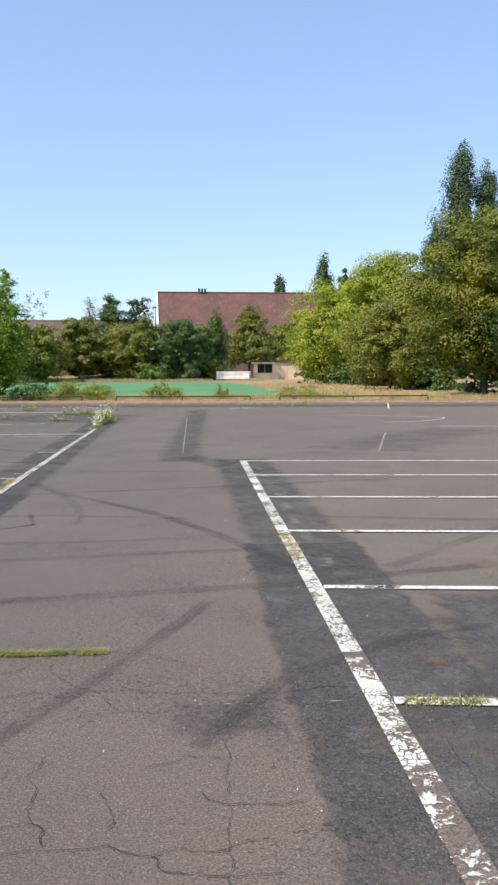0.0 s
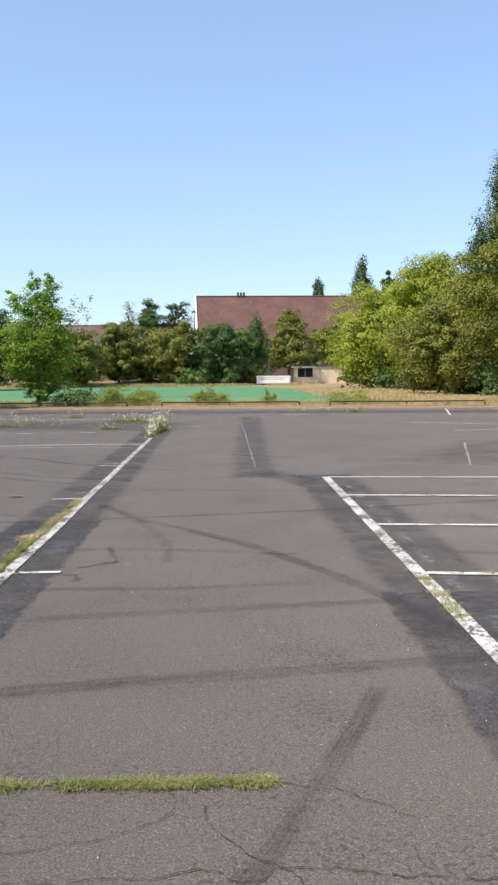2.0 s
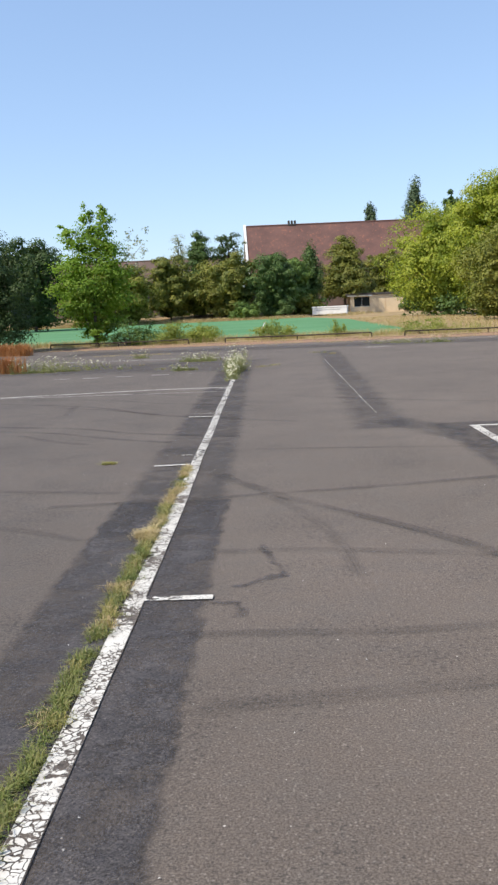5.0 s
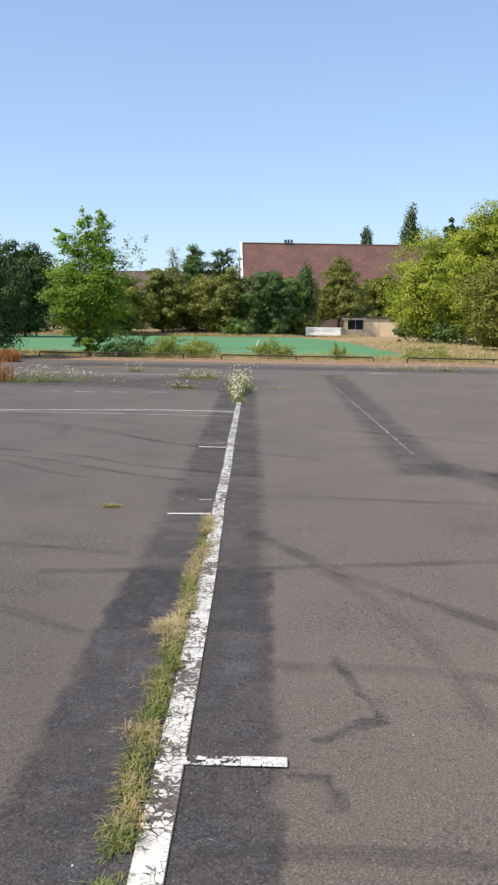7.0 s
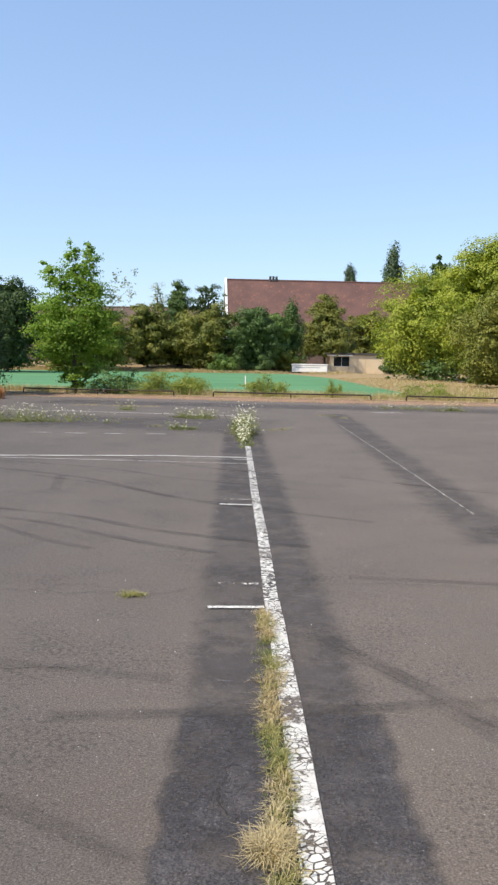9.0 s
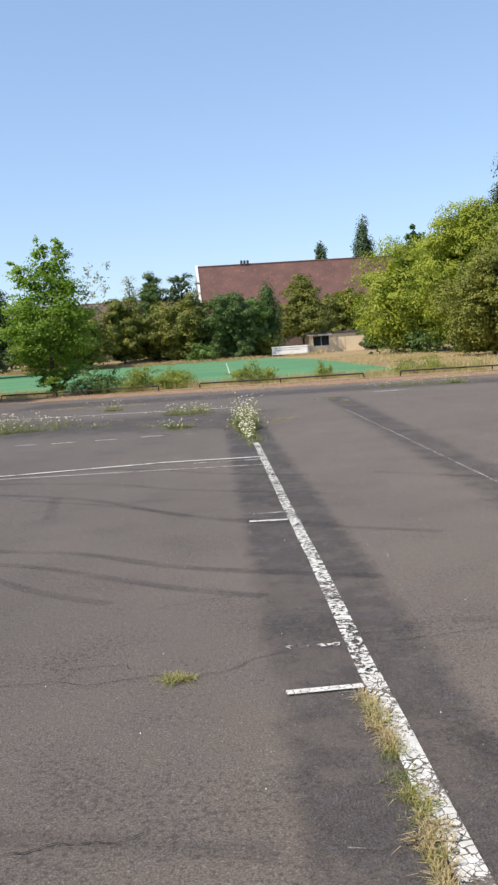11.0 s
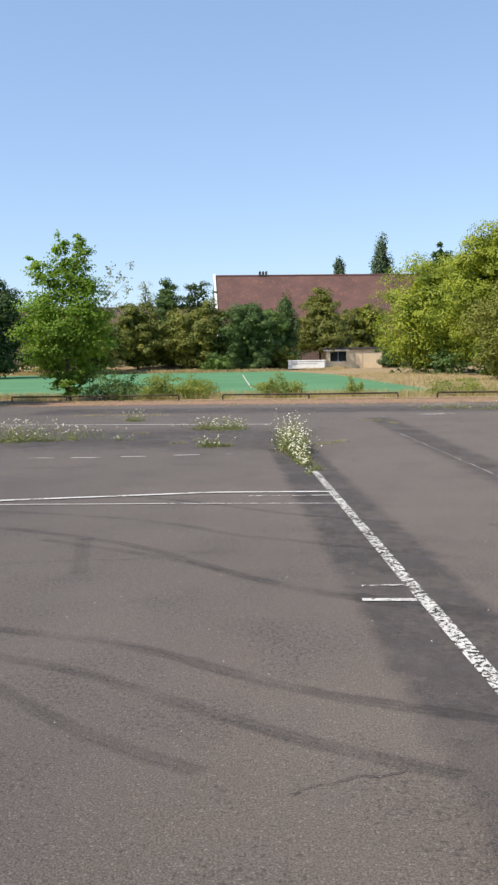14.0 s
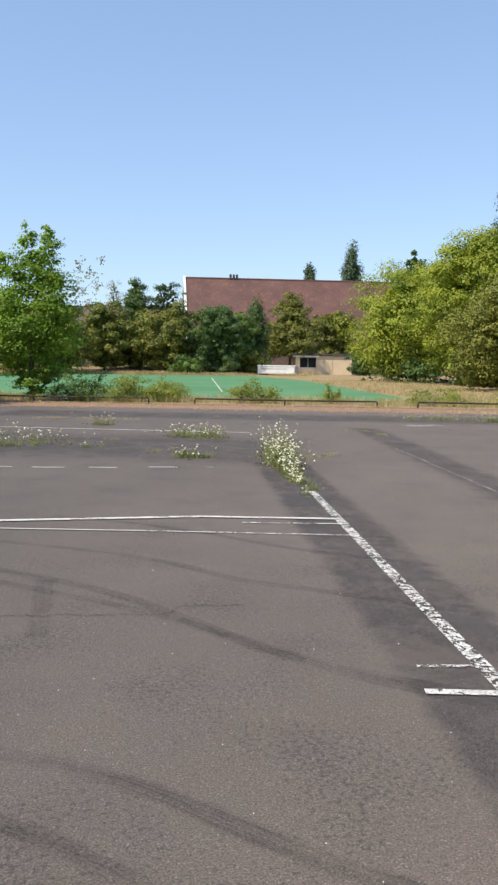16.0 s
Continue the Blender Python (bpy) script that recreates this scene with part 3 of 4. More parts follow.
ribbon("bare_strip", [(3.50, -3), (3.512, 6), (3.52, 15.45)], 0.125, Z_PAINT - 0.003, asphalt, pavement, 0.5, 0.002)
ribbon("bare_strip", [(0.075, -3), (0.028, 8), (0.012, 11), (-0.03, 13.45)], 0.115, Z_PAINT - 0.003, asphalt, pavement, 0.5, 0.002)
for k in range(8):
    y = 6.9 + k * 1.0
    ribbon("paint_scuff", [(3.70 + random.uniform(-0.03, 0.03), y), (3.74 + random.uniform(-0.03, 0.03), y + random.uniform(0.3, 0.7))], 0.16, Z_PAINT, pale_dust, pavement, 0.15, 0.012)
for y in (4.06, 6.29, 8.56, 10.93, 13.28, 15.42):
    ribbon("bay_line", [(3.575, y), (8.1, y - 0.125 * 4.5)], 0.095, Z_PAINT + 0.001, paint_bay, pavement, 0.5, 0.002)
ribbon("bay_line", [(8.1, 14.86), (8.1, 3)], 0.1, Z_PAINT + 0.002, paint_bay, pavement, 0.5)
for x0, y0, x1, y1, w, mat in (
        (0.065, 8.81, 0.30, 8.81, 0.07, paint_fleck), (0.302, 8.81, 0.485, 8.81, 0.075, paint_bay), (-0.485, 13.27, -0.09, 13.29, 0.055, paint_bay), (-0.435, 13.92, -0.12, 13.92, 0.05, paint_thin),
        (-0.53, 17.66, -0.14, 17.62, 0.07, paint_bay), (-0.48, 18.05, -0.14, 18.03, 0.04, paint_ghost), (-1.7, 22.93, -0.17, 22.79, 0.09, paint_bay), (-7.0, 22.3, -1.7, 22.93, 0.10, paint_bay),
        (-7.0, 22.5, -2.27, 22.09, 0.03, paint_thin), (-1.25, 22.56, -0.15, 22.48, 0.04, paint_thin), (-2.27, 22.09, -0.15, 21.85, 0.035, paint_fleck),
        (-8.5, 36.7, -0.4, 35.0, 0.10, paint_thin), (-5.26, 27.6, -4.79, 27.55, 0.06, paint_thin), (-4.46, 27.5, -3.92, 27.48, 0.06, paint_thin),
        (-3.53, 27.52, -3.07, 27.5, 0.06, paint_thin), (-2.55, 27.6, -2.07, 27.6, 0.06, paint_thin), (-1.6, 27.6, -1.15, 27.6, 0.05, paint_ghost),
        (-0.75, 27.6, -0.3, 27.6, 0.05, paint_ghost), (2.42, 17.19, 2.44, 31.4, 0.026, paint_ghost), (4.3, 37.9, 5.5, 38.2, 0.5, paint_ghost),
        (11.0, 36.2, 12.4, 42.4, 0.07, paint_thin), (6.35, 17.0, 7.6, 21.9, 0.05, paint_ghost), (8.2, 31.2, 10.9, 29.3, 0.06, paint_thin),
        (9.8, 24.4, 12.6, 23.6, 0.08, paint_thin), (6.9, 42.6, 12.9, 43.2, 0.07, paint_ghost), (9.2, 22.2, 12, 21.2, 0.06, paint_ghost),
        (5.4, 46.2 - 0.8, 7.2, 44.6, 0.05, paint_ghost)):
    ribbon("thin_line", [(x0, y0), (x1, y1)], w, Z_PAINT + 0.002, mat, pavement, 0.5, 0.002)
ribbon("thin_line", [(10.9, 29.3), (11.15, 28.6), (10.6, 27.7), (9.8, 26.9), (8.6, 26.6)], 0.06, Z_PAINT + 0.002, paint_thin, pavement, 0.2)


# ---- foliage ----
rng = np.random.default_rng(7)


def leaf_quads(centers, normals, length, width):
    """Folded, pointed leaves: four corners each."""
    k = len(centers)
    side = rng.normal(size=(k, 3))
    side -= (side * normals).sum(1, keepdims=True) * normals
    side /= np.linalg.norm(side, axis=1, keepdims=True) + 1e-9
    fore = np.cross(normals, side)
    scale = rng.uniform(0.6, 1.25, (k, 1))
    l, w = length * scale, width * scale
    droop = normals * l * rng.uniform(-0.15, 0.25, (k, 1))
    return np.stack([centers - fore * l / 2, centers + side * w / 2 + droop * 0.5, centers + fore * l / 2, centers - side * w / 2 + droop * 0.5], axis=1)


def unit(k):
    v = rng.normal(size=(k, 3))
    return v / np.linalg.norm(v, axis=1, keepdims=True)


def foliage(lobes, count, size, clump=0.28, inner=0.18, up=0.45):
    """Leaves gathered in clumps over the outside of egg-shaped lobes (x, y, z, radius across, radius up)."""
    weights = np.array([l[3] * l[3] + l[3] * l[4] for l in lobes])
    weights = weights / weights.sum()
    all_c, all_n = [], []
    for (x, y, z, r, h), share in zip(lobes, weights):
        k = max(30, int(count * share))
        clumps = max(8, int(k / 55))
        d = unit(clumps)
        reach = rng.uniform(0.72, 1.04, (clumps, 1))
        heart = d * reach
        pick = rng.integers(0, clumps, k)
        radius = clump * rng.uniform(0.6, 1.2, (clumps, 1))
        off = rng.normal(size=(k, 3)) * 0.5
        off[:, 2] *= 0.6
        p = heart[pick] + off * radius[pick]
        deep = rng.random(k) < inner
        p[deep] *= rng.uniform(0.35, 0.85, (int(deep.sum()), 1))
        nrm = off / (np.linalg.norm(off, axis=1, keepdims=True) + 1e-6) * 0.5 + d[pick] * 0.5 + rng.normal(size=(k, 3)) * 0.45
        nrm[:, 2] += up
        nrm /= np.linalg.norm(nrm, axis=1, keepdims=True)
        all_c.append(p * np.array([r, r, h]) + np.array([x, y, z]))
        all_n.append(nrm)
    c, nn = np.concatenate(all_c), np.concatenate(all_n)
    keep = c[:, 2] > 0.05
    return leaf_quads(c[keep], nn[keep], size, size * 0.72)


def profile(shape, f):
    """How far a crown reaches out at the share f of its height."""
    if shape == "round":
        return math.sin(math.pi * (0.10 + 0.84 * f)) ** 0.6
    if shape == "cone":
        return min(1.0, 0.55 + 3.0 * f) * (1 - f) ** 0.62
    if shape == "column":
        return min(1.0, 0.35 + 1.6 * f) * (1 - f) ** 0.52
    return min(1.0, 0.4 + 2.0 * f) * (1 - 0.75 * f)


def crown_leaves(foot, height, radius, shape, count, size, gaps=0.30, inner=0.28):
    """Sprays of leaves at the branch tips of one crown with an uneven, lobed outline."""
    column = shape == "column"
    sprays = max(46, min(260, int(count / (75 if column else 190))))
    tall = 2.3 if column else 0.85
    gaps = 0.34 if column else gaps
    seed = random.uniform(0, 100)
    heart, axis = [], []
    while len(heart) < sprays:
        f, a = random.random(), random.uniform(0, 2 * math.pi)
        reach = profile(shape, f)
        if random.random() > 0.25 + 0.75 * reach:
            continue
        d = Vector((math.cos(a), math.sin(a), (f - 0.45) * (height - foot) / radius * 0.9))
        bump = noise.noise(d * 1.35 + Vector((seed, 0, 0))) * 0.42 + noise.noise(d * 3.1 + Vector((0, seed, 0))) * 0.22
        rho = radius * reach * (1.04 + 1.25 * bump * gaps / 0.30) * random.random() ** (0.40 if column else 0.24)
        heart.append((math.cos(a) * rho, math.sin(a) * rho, foot + (height - foot) * min(1.0, f * (0.97 + 0.12 * bump))))
        axis.append((d.x, d.y, 0.35 + 0.6 * (f - 0.3)))
    heart, axis = np.array(heart), np.array(axis)
    axis /= np.linalg.norm(axis, axis=1, keepdims=True)
    pick = rng.integers(0, sprays, count)
    spread = ((0.19 if column else 0.175) * radius + 0.25 * size) * rng.uniform(0.5, 1.45, (sprays, 1))
    off = unit(count)
    off[:, 2] = np.abs(off[:, 2]) * rng.choice([1, 1, 1, 1, 1, -0.7], count)
    shell = rng.random((count, 1)) ** 0.22
    p = heart[pick] + (off * np.array([1.0, 1.0, tall]) + axis[pick] * 0.25) * spread[pick] * (0.25 + 0.85 * shell) + rng.normal(size=(count, 3)) * 0.3 * size
    deep = rng.random(count) < inner
    p[deep, :2] *= rng.uniform(0.45, 0.85, (int(deep.sum()), 1))
    nrm = axis[pick] * 0.25 + off + rng.normal(size=(count, 3)) * 0.20 + np.array([0, 0, 0.15])
    nrm /= np.linalg.norm(nrm, axis=1, keepdims=True)
    keep = p[:, 2] > 0.05
    outer = leaf_quads(p[keep], nrm[keep], size, size * 0.74)
    k = count // 9
    f = rng.random(k)
    a = rng.uniform(0, 2 * np.pi, k)
    rho = radius * np.array([profile(shape, float(v)) for v in f]) * rng.random(k) ** 0.5 * 0.72
    core = np.column_stack([np.cos(a) * rho, np.sin(a) * rho, foot + (height - foot) * (0.03 + 0.88 * f)])
    core = core[core[:, 2] > 0.2]
    return np.concatenate([outer, leaf_quads(core, unit(len(core)), size * 2.4, size * 1.9)])


def tree(name, label, x, y, height, radius, leaf, count, size, base=0.1, shape="round"):
    """A tree at its base: trunk with limbs, and a crown whose foot is at base times the height."""
    root = tagged(new(name), label, name.replace("_", " "))
    level = float(rise(x, y))
    root.location = (x, y, level)
    height -= level
    foot = height * base
    span = height - foot
    thick = height * 0.016
    lean = Vector((random.uniform(-0.3, 0.3), random.uniform(-0.3, 0.3), 0)) * 0.4
    stem = [Vector((0, 0, -0.1)), Vector((0, 0, 0.25)), Vector((0, 0, foot + 0.3)) + lean * 0.3, Vector((0, 0, foot + span * 0.45)) + lean, Vector((0, 0, height * 0.93))]
    part("trunk", tube(bmesh.new(), stem, [thick * 1.5, thick * 1.05, thick * 0.9, thick * 0.55, thick * 0.12], 9), bark, root)
    for i in range(7):
        f = (i + 0.6) / 8
        a = i * 2.399 + random.uniform(-0.5, 0.5)
        reach = radius * profile(shape, f) * 0.75
        start = Vector((0, 0, foot + span * f * 0.62)) + lean * f
        end = Vector((math.cos(a) * reach, math.sin(a) * reach, foot + span * f))
        middle = (start + end) / 2 + Vector((0, 0, -0.05 * radius))
        part("limb", tube(bmesh.new(), [start, middle, end], [thick * 0.42, thick * 0.28, thick * 0.08], 5), bark, root)
    corners = crown_leaves(foot, height, radius, shape, int(count * 2.4), size * 0.66)
    tagged(quads("crown", corners, len(corners), leaf, root), kind="stuff")
    return root


# young maple at the lot's edge, and its neighbours
def young_maple(x, y):
    root = tagged(new("young_maple"), "young bright green maple growing at the asphalt's edge", "tree")
    root.location = (x, y, 0)
    bm = bmesh.new()
    tube(bm, [Vector(p) for p in ((0, 0, -0.1), (0.02, 0, 0.6), (-0.05, 0, 1.8), (0.1, 0.1, 3.8), (0.45, 0, 6.0), (0.85, 0, 7.8))], [0.15, 0.11, 0.09, 0.07, 0.04, 0.012], 8)
    tube(bm, [Vector(p) for p in ((0.08, 0, 0.3), (0.9, 0.1, 1.0), (1.15, 0.1, 2.0))], [0.07, 0.05, 0.02], 6)
    tube(bm, [Vector(p) for p in ((-0.05, 0, 0.4), (-0.5, -0.1, 1.4), (-0.9, 0, 2.8))], [0.06, 0.05, 0.02], 6)
    tube(bm, [Vector(p) for p in ((0.0, 0, 1.6), (1.0, 0.2, 3.6), (2.2, 0.2, 4.9), (2.9, 0.2, 5.6))], [0.04, 0.022, 0.012, 0.005], 5)
    part("trunk", bm, bark, root)
    eggs = [(0.95, 0, 7.9, 0.35, 0.5), (0.8, 0.1, 7.1, 0.6, 0.7), (0, 0, 7.7, 0.35, 0.5), (0, 0.1, 7.0, 0.55, 0.7), (-1.2, 0, 6.9, 0.45, 0.35), (-0.8, 0, 6.3, 0.7, 0.5), (0.4, 0, 6.2, 1.0, 0.7),
            (1.2, 0.2, 5.6, 0.8, 0.6), (-0.6, 0.2, 5.4, 1.0, 0.6), (0.7, -0.2, 4.8, 1.2, 0.7), (-1.0, -0.2, 4.4, 1.1, 0.6), (1.3, 0.1, 3.9, 1.1, 0.7), (-1.3, 0.1, 3.3, 1.0, 0.6), (0, -0.4, 3.6, 1.2, 0.7),
            (1.2, 0, 2.8, 1.1, 0.6), (-1.2, 0, 2.4, 0.8, 0.5), (0.2, -0.2, 2.4, 1.1, 0.6), (-0.4, 0, 1.5, 0.7, 0.4), (0.7, 0, 1.5, 0.8, 0.4), (-0.3, 0, 1.0, 0.4, 0.25), (0.5, 0.1, 1.0, 0.45, 0.3), (0.1, 0, 0.75, 0.75, 0.4)]
    corners = foliage([(a - 0.12, b, c * 0.965, r * 1.05, h * 1.08) for a, b, c, r, h in eggs], 24000, 0.145, 0.5, 0.32, 0.7)
    tagged(quads("crown", corners, len(corners), leaf_maple, root), kind="stuff")
    twigs = foliage([(2.2, 0.2, 5.2, 0.5, 0.6), (2.7, 0.2, 5.9, 0.4, 0.4), (2.1, 0.1, 6.2, 0.35, 0.4), (3.0, 0.2, 5.2, 0.35, 0.35), (2.3, 0.1, 4.4, 0.5, 0.4), (3.1, 0.2, 6.4, 0.2, 0.2)], 420, 0.12, 0.6, 0.4)
    tagged(quads("sparse_branch", twigs, len(twigs), leaf_pale, root), kind="stuff")
    return root


young_maple(-9.3, 53.2)

# trees behind the field, from its far left corner to the shed
for name, label, x, y, h, r, leaf, count, size, base, shape in (
        ("tree", "dark leafy tree at the far side of the field", -28, 108, 11.0, 4.6, leaf_dark, 7000, 0.42, 0.05, "round"),
        ("tree", "dark leafy tree at the far side of the field", -35, 104, 10.0, 4.6, leaf_chestnut, 6000, 0.42, 0.05, "round"),
        ("tree", "dull olive tree at the far side of the field", -25.0, 128, 8.6, 4.6, leaf_olive, 6500, 0.40, 0.04, "round"),
        ("tree", "dull olive tree at the far side of the field", -19.6, 124, 8.4, 4.4, leaf_olive, 6500, 0.40, 0.04, "round"),
        ("tree", "dark horse chestnut with browning leaves", -14.3, 131, 9.5, 3.4, leaf_chestnut, 6500, 0.42, 0.04, "round"),
        ("tree", "dull olive tree at the far side of the field", -10.2, 134, 7.4, 3.4, leaf_olive, 5000, 0.40, 0.04, "round"),
        ("birch_tree", "thin pale birch, nearly bare", -15.8, 160, 15.8, 3.0, leaf_pale, 1100, 0.24, 0.35, "cone"),
        ("tree", "upright green tree behind the hedge row", -11.8, 158, 15.4, 4.0, leaf_green, 9000, 0.45, 0.05, "cone"),
        ("pine_tree", "open dark pine with loose branches", -7.0, 162, 15.4, 3.0, leaf_dark, 1500, 0.38, 0.55, "round"),
        ("tree", "rounded horse chestnut with browning leaves", -5.3, 131, 9.6, 4.4, leaf_chestnut, 9500, 0.42, 0.04, "round"),
        ("tree", "dark green locust tree beside the field", 0.8, 129, 9.4, 3.8, leaf_green, 8000, 0.36, 0.03, "round"),
        ("tree", "green locust tree beside the field", 4.0, 132, 8.6, 3.0, leaf_mid, 6000, 0.36, 0.03, "round"),
        ("tree", "slim upright green tree", 6.5, 135, 10.6, 2.2, leaf_green, 4500, 0.36, 0.05, "column"),
        ("tree", "pointed horse chestnut with browning leaves", 12.2, 142.4, 12.1, 4.7, leaf_chestnut, 9500, 0.40, 0.22, "cone"),
        ("tree", "dark horse chestnut beside the shed", 20.0, 152, 10.6, 4.0, leaf_chestnut, 7000, 0.40, 0.2, "round"),
        ("shrub", "bright green shrub at the field's edge", -3.3, 126, 2.6, 2.1, leaf_mid, 1800, 0.30, 0.0, "round"),
        ("shrub", "low dark shrub beside the white shelter", 5.6, 131, 3.4, 2.2, leaf_olive, 1800, 0.32, 0.0, "round"),
        ("shrub", "low dark shrub beside the field", 2.2, 133, 3.8, 3.0, leaf_green, 2600, 0.34, 0.0, "round"),
        ("shrub", "dark bush at the end of the shed", 21.8, 134, 3.6, 2.2, leaf_green, 2200, 0.34, 0.0, "round"),
        # the group at the right of the lot
        ("maple_tree", "broad maple with yellow-green leaves", 19.6, 98, 11.0, 5.8, leaf_yellow, 20000, 0.34, 0.04, "round"),
        ("maple_tree", "tall maple with yellow-green leaves", 22.3, 87, 13.0, 4.6, leaf_yellow, 17000, 0.33, 0.05, "round"),
        ("pine_tree", "dark tree top behind the maples", 21.9, 107, 14.3, 3.0, leaf_green, 3000, 0.40, 0.3, "cone"),
        ("tree", "olive-green tree in front of the maples", 19.4, 72, 7.2, 3.5, leaf_olive, 18000, 0.25, 0.02, "round"),
        ("tree", "olive-green tree in front of the maples", 23.8, 76, 10.0, 4.0, leaf_olive, 13000, 0.30, 0.02, "round"),
        ("tree", "tall dense tree with sunlit yellow-green and shaded dark tones in its leaf colour", 22.6, 57.5, 11.7, 4.8, leaf_big, 36000, 0.25, 0.10, "round"),
        ("tree", "tall dark green tree by the lot's edge", 28.5, 60, 12.8, 5.2, leaf_dark, 25000, 0.26, 0.06, "round"),
        ("tree", "dark green tree by the lot's edge", 24.0, 48.5, 9.0, 3.6, leaf_dark, 20000, 0.22, 0.08, "round"),
        ("tree", "dark green tree by the lot's edge", -15.4, 50.0, 6.3, 3.2, leaf_dark, 22000, 0.17, 0.02, "round"),
        # poplars
        ("poplar_tree", "tall slender poplar behind the maples", 42.0, 125, 33.4, 4.4, leaf_poplar, 19000, 0.42, 0.1, "column"),
        ("poplar_tree", "shorter slender poplar behind the maples", 38.3, 125, 24.2, 3.3, leaf_poplar, 9500, 0.38, 0.1, "column"),
        ("poplar_tree", "tall slender poplar behind the maples", 46.4, 126, 31.4, 3.6, leaf_poplar, 12000, 0.42, 0.1, "column"),
        ("poplar_tree", "tall slender poplar behind the maples", 50.6, 127, 30.4, 3.4, leaf_poplar, 9000, 0.38, 0.1, "column"),
        ("poplar_tree", "slender poplar behind the maples", 54.4, 128, 28.6, 3.0, leaf_poplar, 6000, 0.38, 0.1, "column"),
        ("poplar_tree", "distant poplar behind the big roof", 45.7, 279, 37.6, 5.2, leaf_poplar, 9000, 0.9, 0.1, "column"),
        ("poplar_tree", "distant poplar behind the big roof", 27.0, 235, 26.4, 3.2, leaf_poplar, 6000, 0.8, 0.1, "column")):
    tree(name, label, x, y, h, r, leaf, count, size, base, shape)

# undergrowth closing the foot of the tree rows
for label, ends, high, leaf, count, size in (
        ("dark undergrowth below the trees behind the field", ((-60, 126), (-34, 130), (-18, 138), (-2, 139), (8, 145), (26, 152)), 4.6, leaf_green, 14000, 0.42),
        ("dark undergrowth below the trees beside the lot", ((17, 100), (22, 82), (22.5, 66), (24, 54), (25.5, 44)), 2.6, leaf_green, 9000, 0.32),
        ("dark hedge in front of the low building", ((-80, 148), (-40, 150), (-12, 152)), 7.5, leaf_chestnut, 7000, 0.5),
        ("far dark hedge behind the roofs", ((-130, 190), (-60, 186), (-30, 172)), 7.0, leaf_chestnut, 6000, 0.7)):
    eggs = [(p.x + random.uniform(-1, 1), p.y + random.uniform(-1, 1), high * 0.35 + float(rise(p.x, p.y)), high * random.uniform(0.5, 0.75), high * random.uniform(0.45, 0.7)) for p in smooth_line(ends, high * 0.55)]
    corners = foliage(eggs, count, size)
    tagged(quads("undergrowth", corners, len(corners), leaf), label, "shrubs", kind="stuff")


# ---- grass, weeds and daisies ----
def blades(bases, lengths, widths, lean, away=None):
    """Bent grass blades, two quads each."""
    k = len(bases)
    a = rng.uniform(0, 2 * np.pi, k) if away is None else away + rng.normal(size=k) * 0.7
    out = np.stack([np.cos(a), np.sin(a), np.zeros(k)], 1)
    side = np.stack([-np.sin(a), np.cos(a), np.zeros(k)], 1) * widths[:, None] / 2
    bend = (rng.uniform(0.2, 1.0, k) * lean)[:, None]
    up = np.array([0, 0, 1.0])
    mid = bases + up * lengths[:, None] * 0.6 + out * bend * lengths[:, None] * 0.3
    tip = bases + up * lengths[:, None] * (1 - 0.35 * bend) + out * bend * lengths[:, None]
    low = np.stack([bases - side, bases + side, mid + side * 0.8, mid - side * 0.8], 1)
    high = np.stack([mid - side * 0.8, mid + side * 0.8, tip + side * 0.1, tip - side * 0.1], 1)
    return np.concatenate([low, high])


def tuft_points(spots, per, spread):
    base = np.repeat(np.array(spots, dtype=float), per, axis=0)
    base[:, :2] += rng.normal(size=(len(base), 2)) * spread
    return np.column_stack([base[:, :2], rise(base[:, 0], base[:, 1])])


def grass(name, label, spots, per, spread, length, width, lean, material):
    b = tuft_points(spots, per, spread)
    gone = b[:, :2] - np.repeat(np.array(spots, dtype=float)[:, :2], per, axis=0)
    q = blades(b, length * rng.uniform(0.4, 1.25, len(b)), width * rng.uniform(0.6, 1.3, len(b)), lean, np.arctan2(gone[:, 1], gone[:, 0]))
    return tagged(quads(name, q, len(q), material), label, "grass", kind="stuff")


def along(x0, y0, x1, y1, count, wobble):
    t = np.sort(rng.random(count))
    return np.column_stack([x0 + (x1 - x0) * t + rng.normal(size=count) * wobble, y0 + (y1 - y0) * t + rng.normal(size=count) * wobble])


strip = {"green": [], "mixed": [], "dry": []}
for y in np.arange(6.1, 13.2, 0.032):
    swell = noise.noise((0.0, float(y) * 1.7, 3.0))
    if noise.noise((5.0, float(y) * 1.9, 0.0)) < -0.33:
        continue
    tint = noise.noise((9.0, float(y) * 2.3, 1.0)) + (float(y) - 10.0) * 0.14 + 0.18 + random.uniform(-0.35, 0.35)
    kind = "green" if tint < 0.0 else "mixed" if tint < 0.42 else "dry"
    strip[kind].append((-0.088 + 0.03 * swell + random.uniform(-1, 1) * (0.040 + 0.022 * swell), float(y)))
grass("grass_strip", "green grass tufts growing along the parking line", strip["green"], 46, 0.015, 0.050, 0.0042, 1.5, grass_green)
grass("grass_strip", "straw-tipped grass tufts growing along the parking line", strip["mixed"], 42, 0.015, 0.048, 0.0040, 1.5, grass_mixed)
grass("grass_strip", "withered straw grass growing along the parking line", strip["dry"], 40, 0.015, 0.048, 0.0040, 1.6, grass_dry)
grass("grass_strip", "low green grass under the taller tufts by the line", along(-0.09, 6.1, -0.08, 13.1, 170, 0.026), 30, 0.022, 0.026, 0.004, 1.8, grass_green)
grass("dry_tuft", "dry straw-coloured grass tuft beside the parking line", [(-0.14, 10.22), (-0.12, 10.3), (-0.16, 10.27), (-0.13, 10.34)], 220, 0.032, 0.062, 0.0035, 1.5, grass_dry)
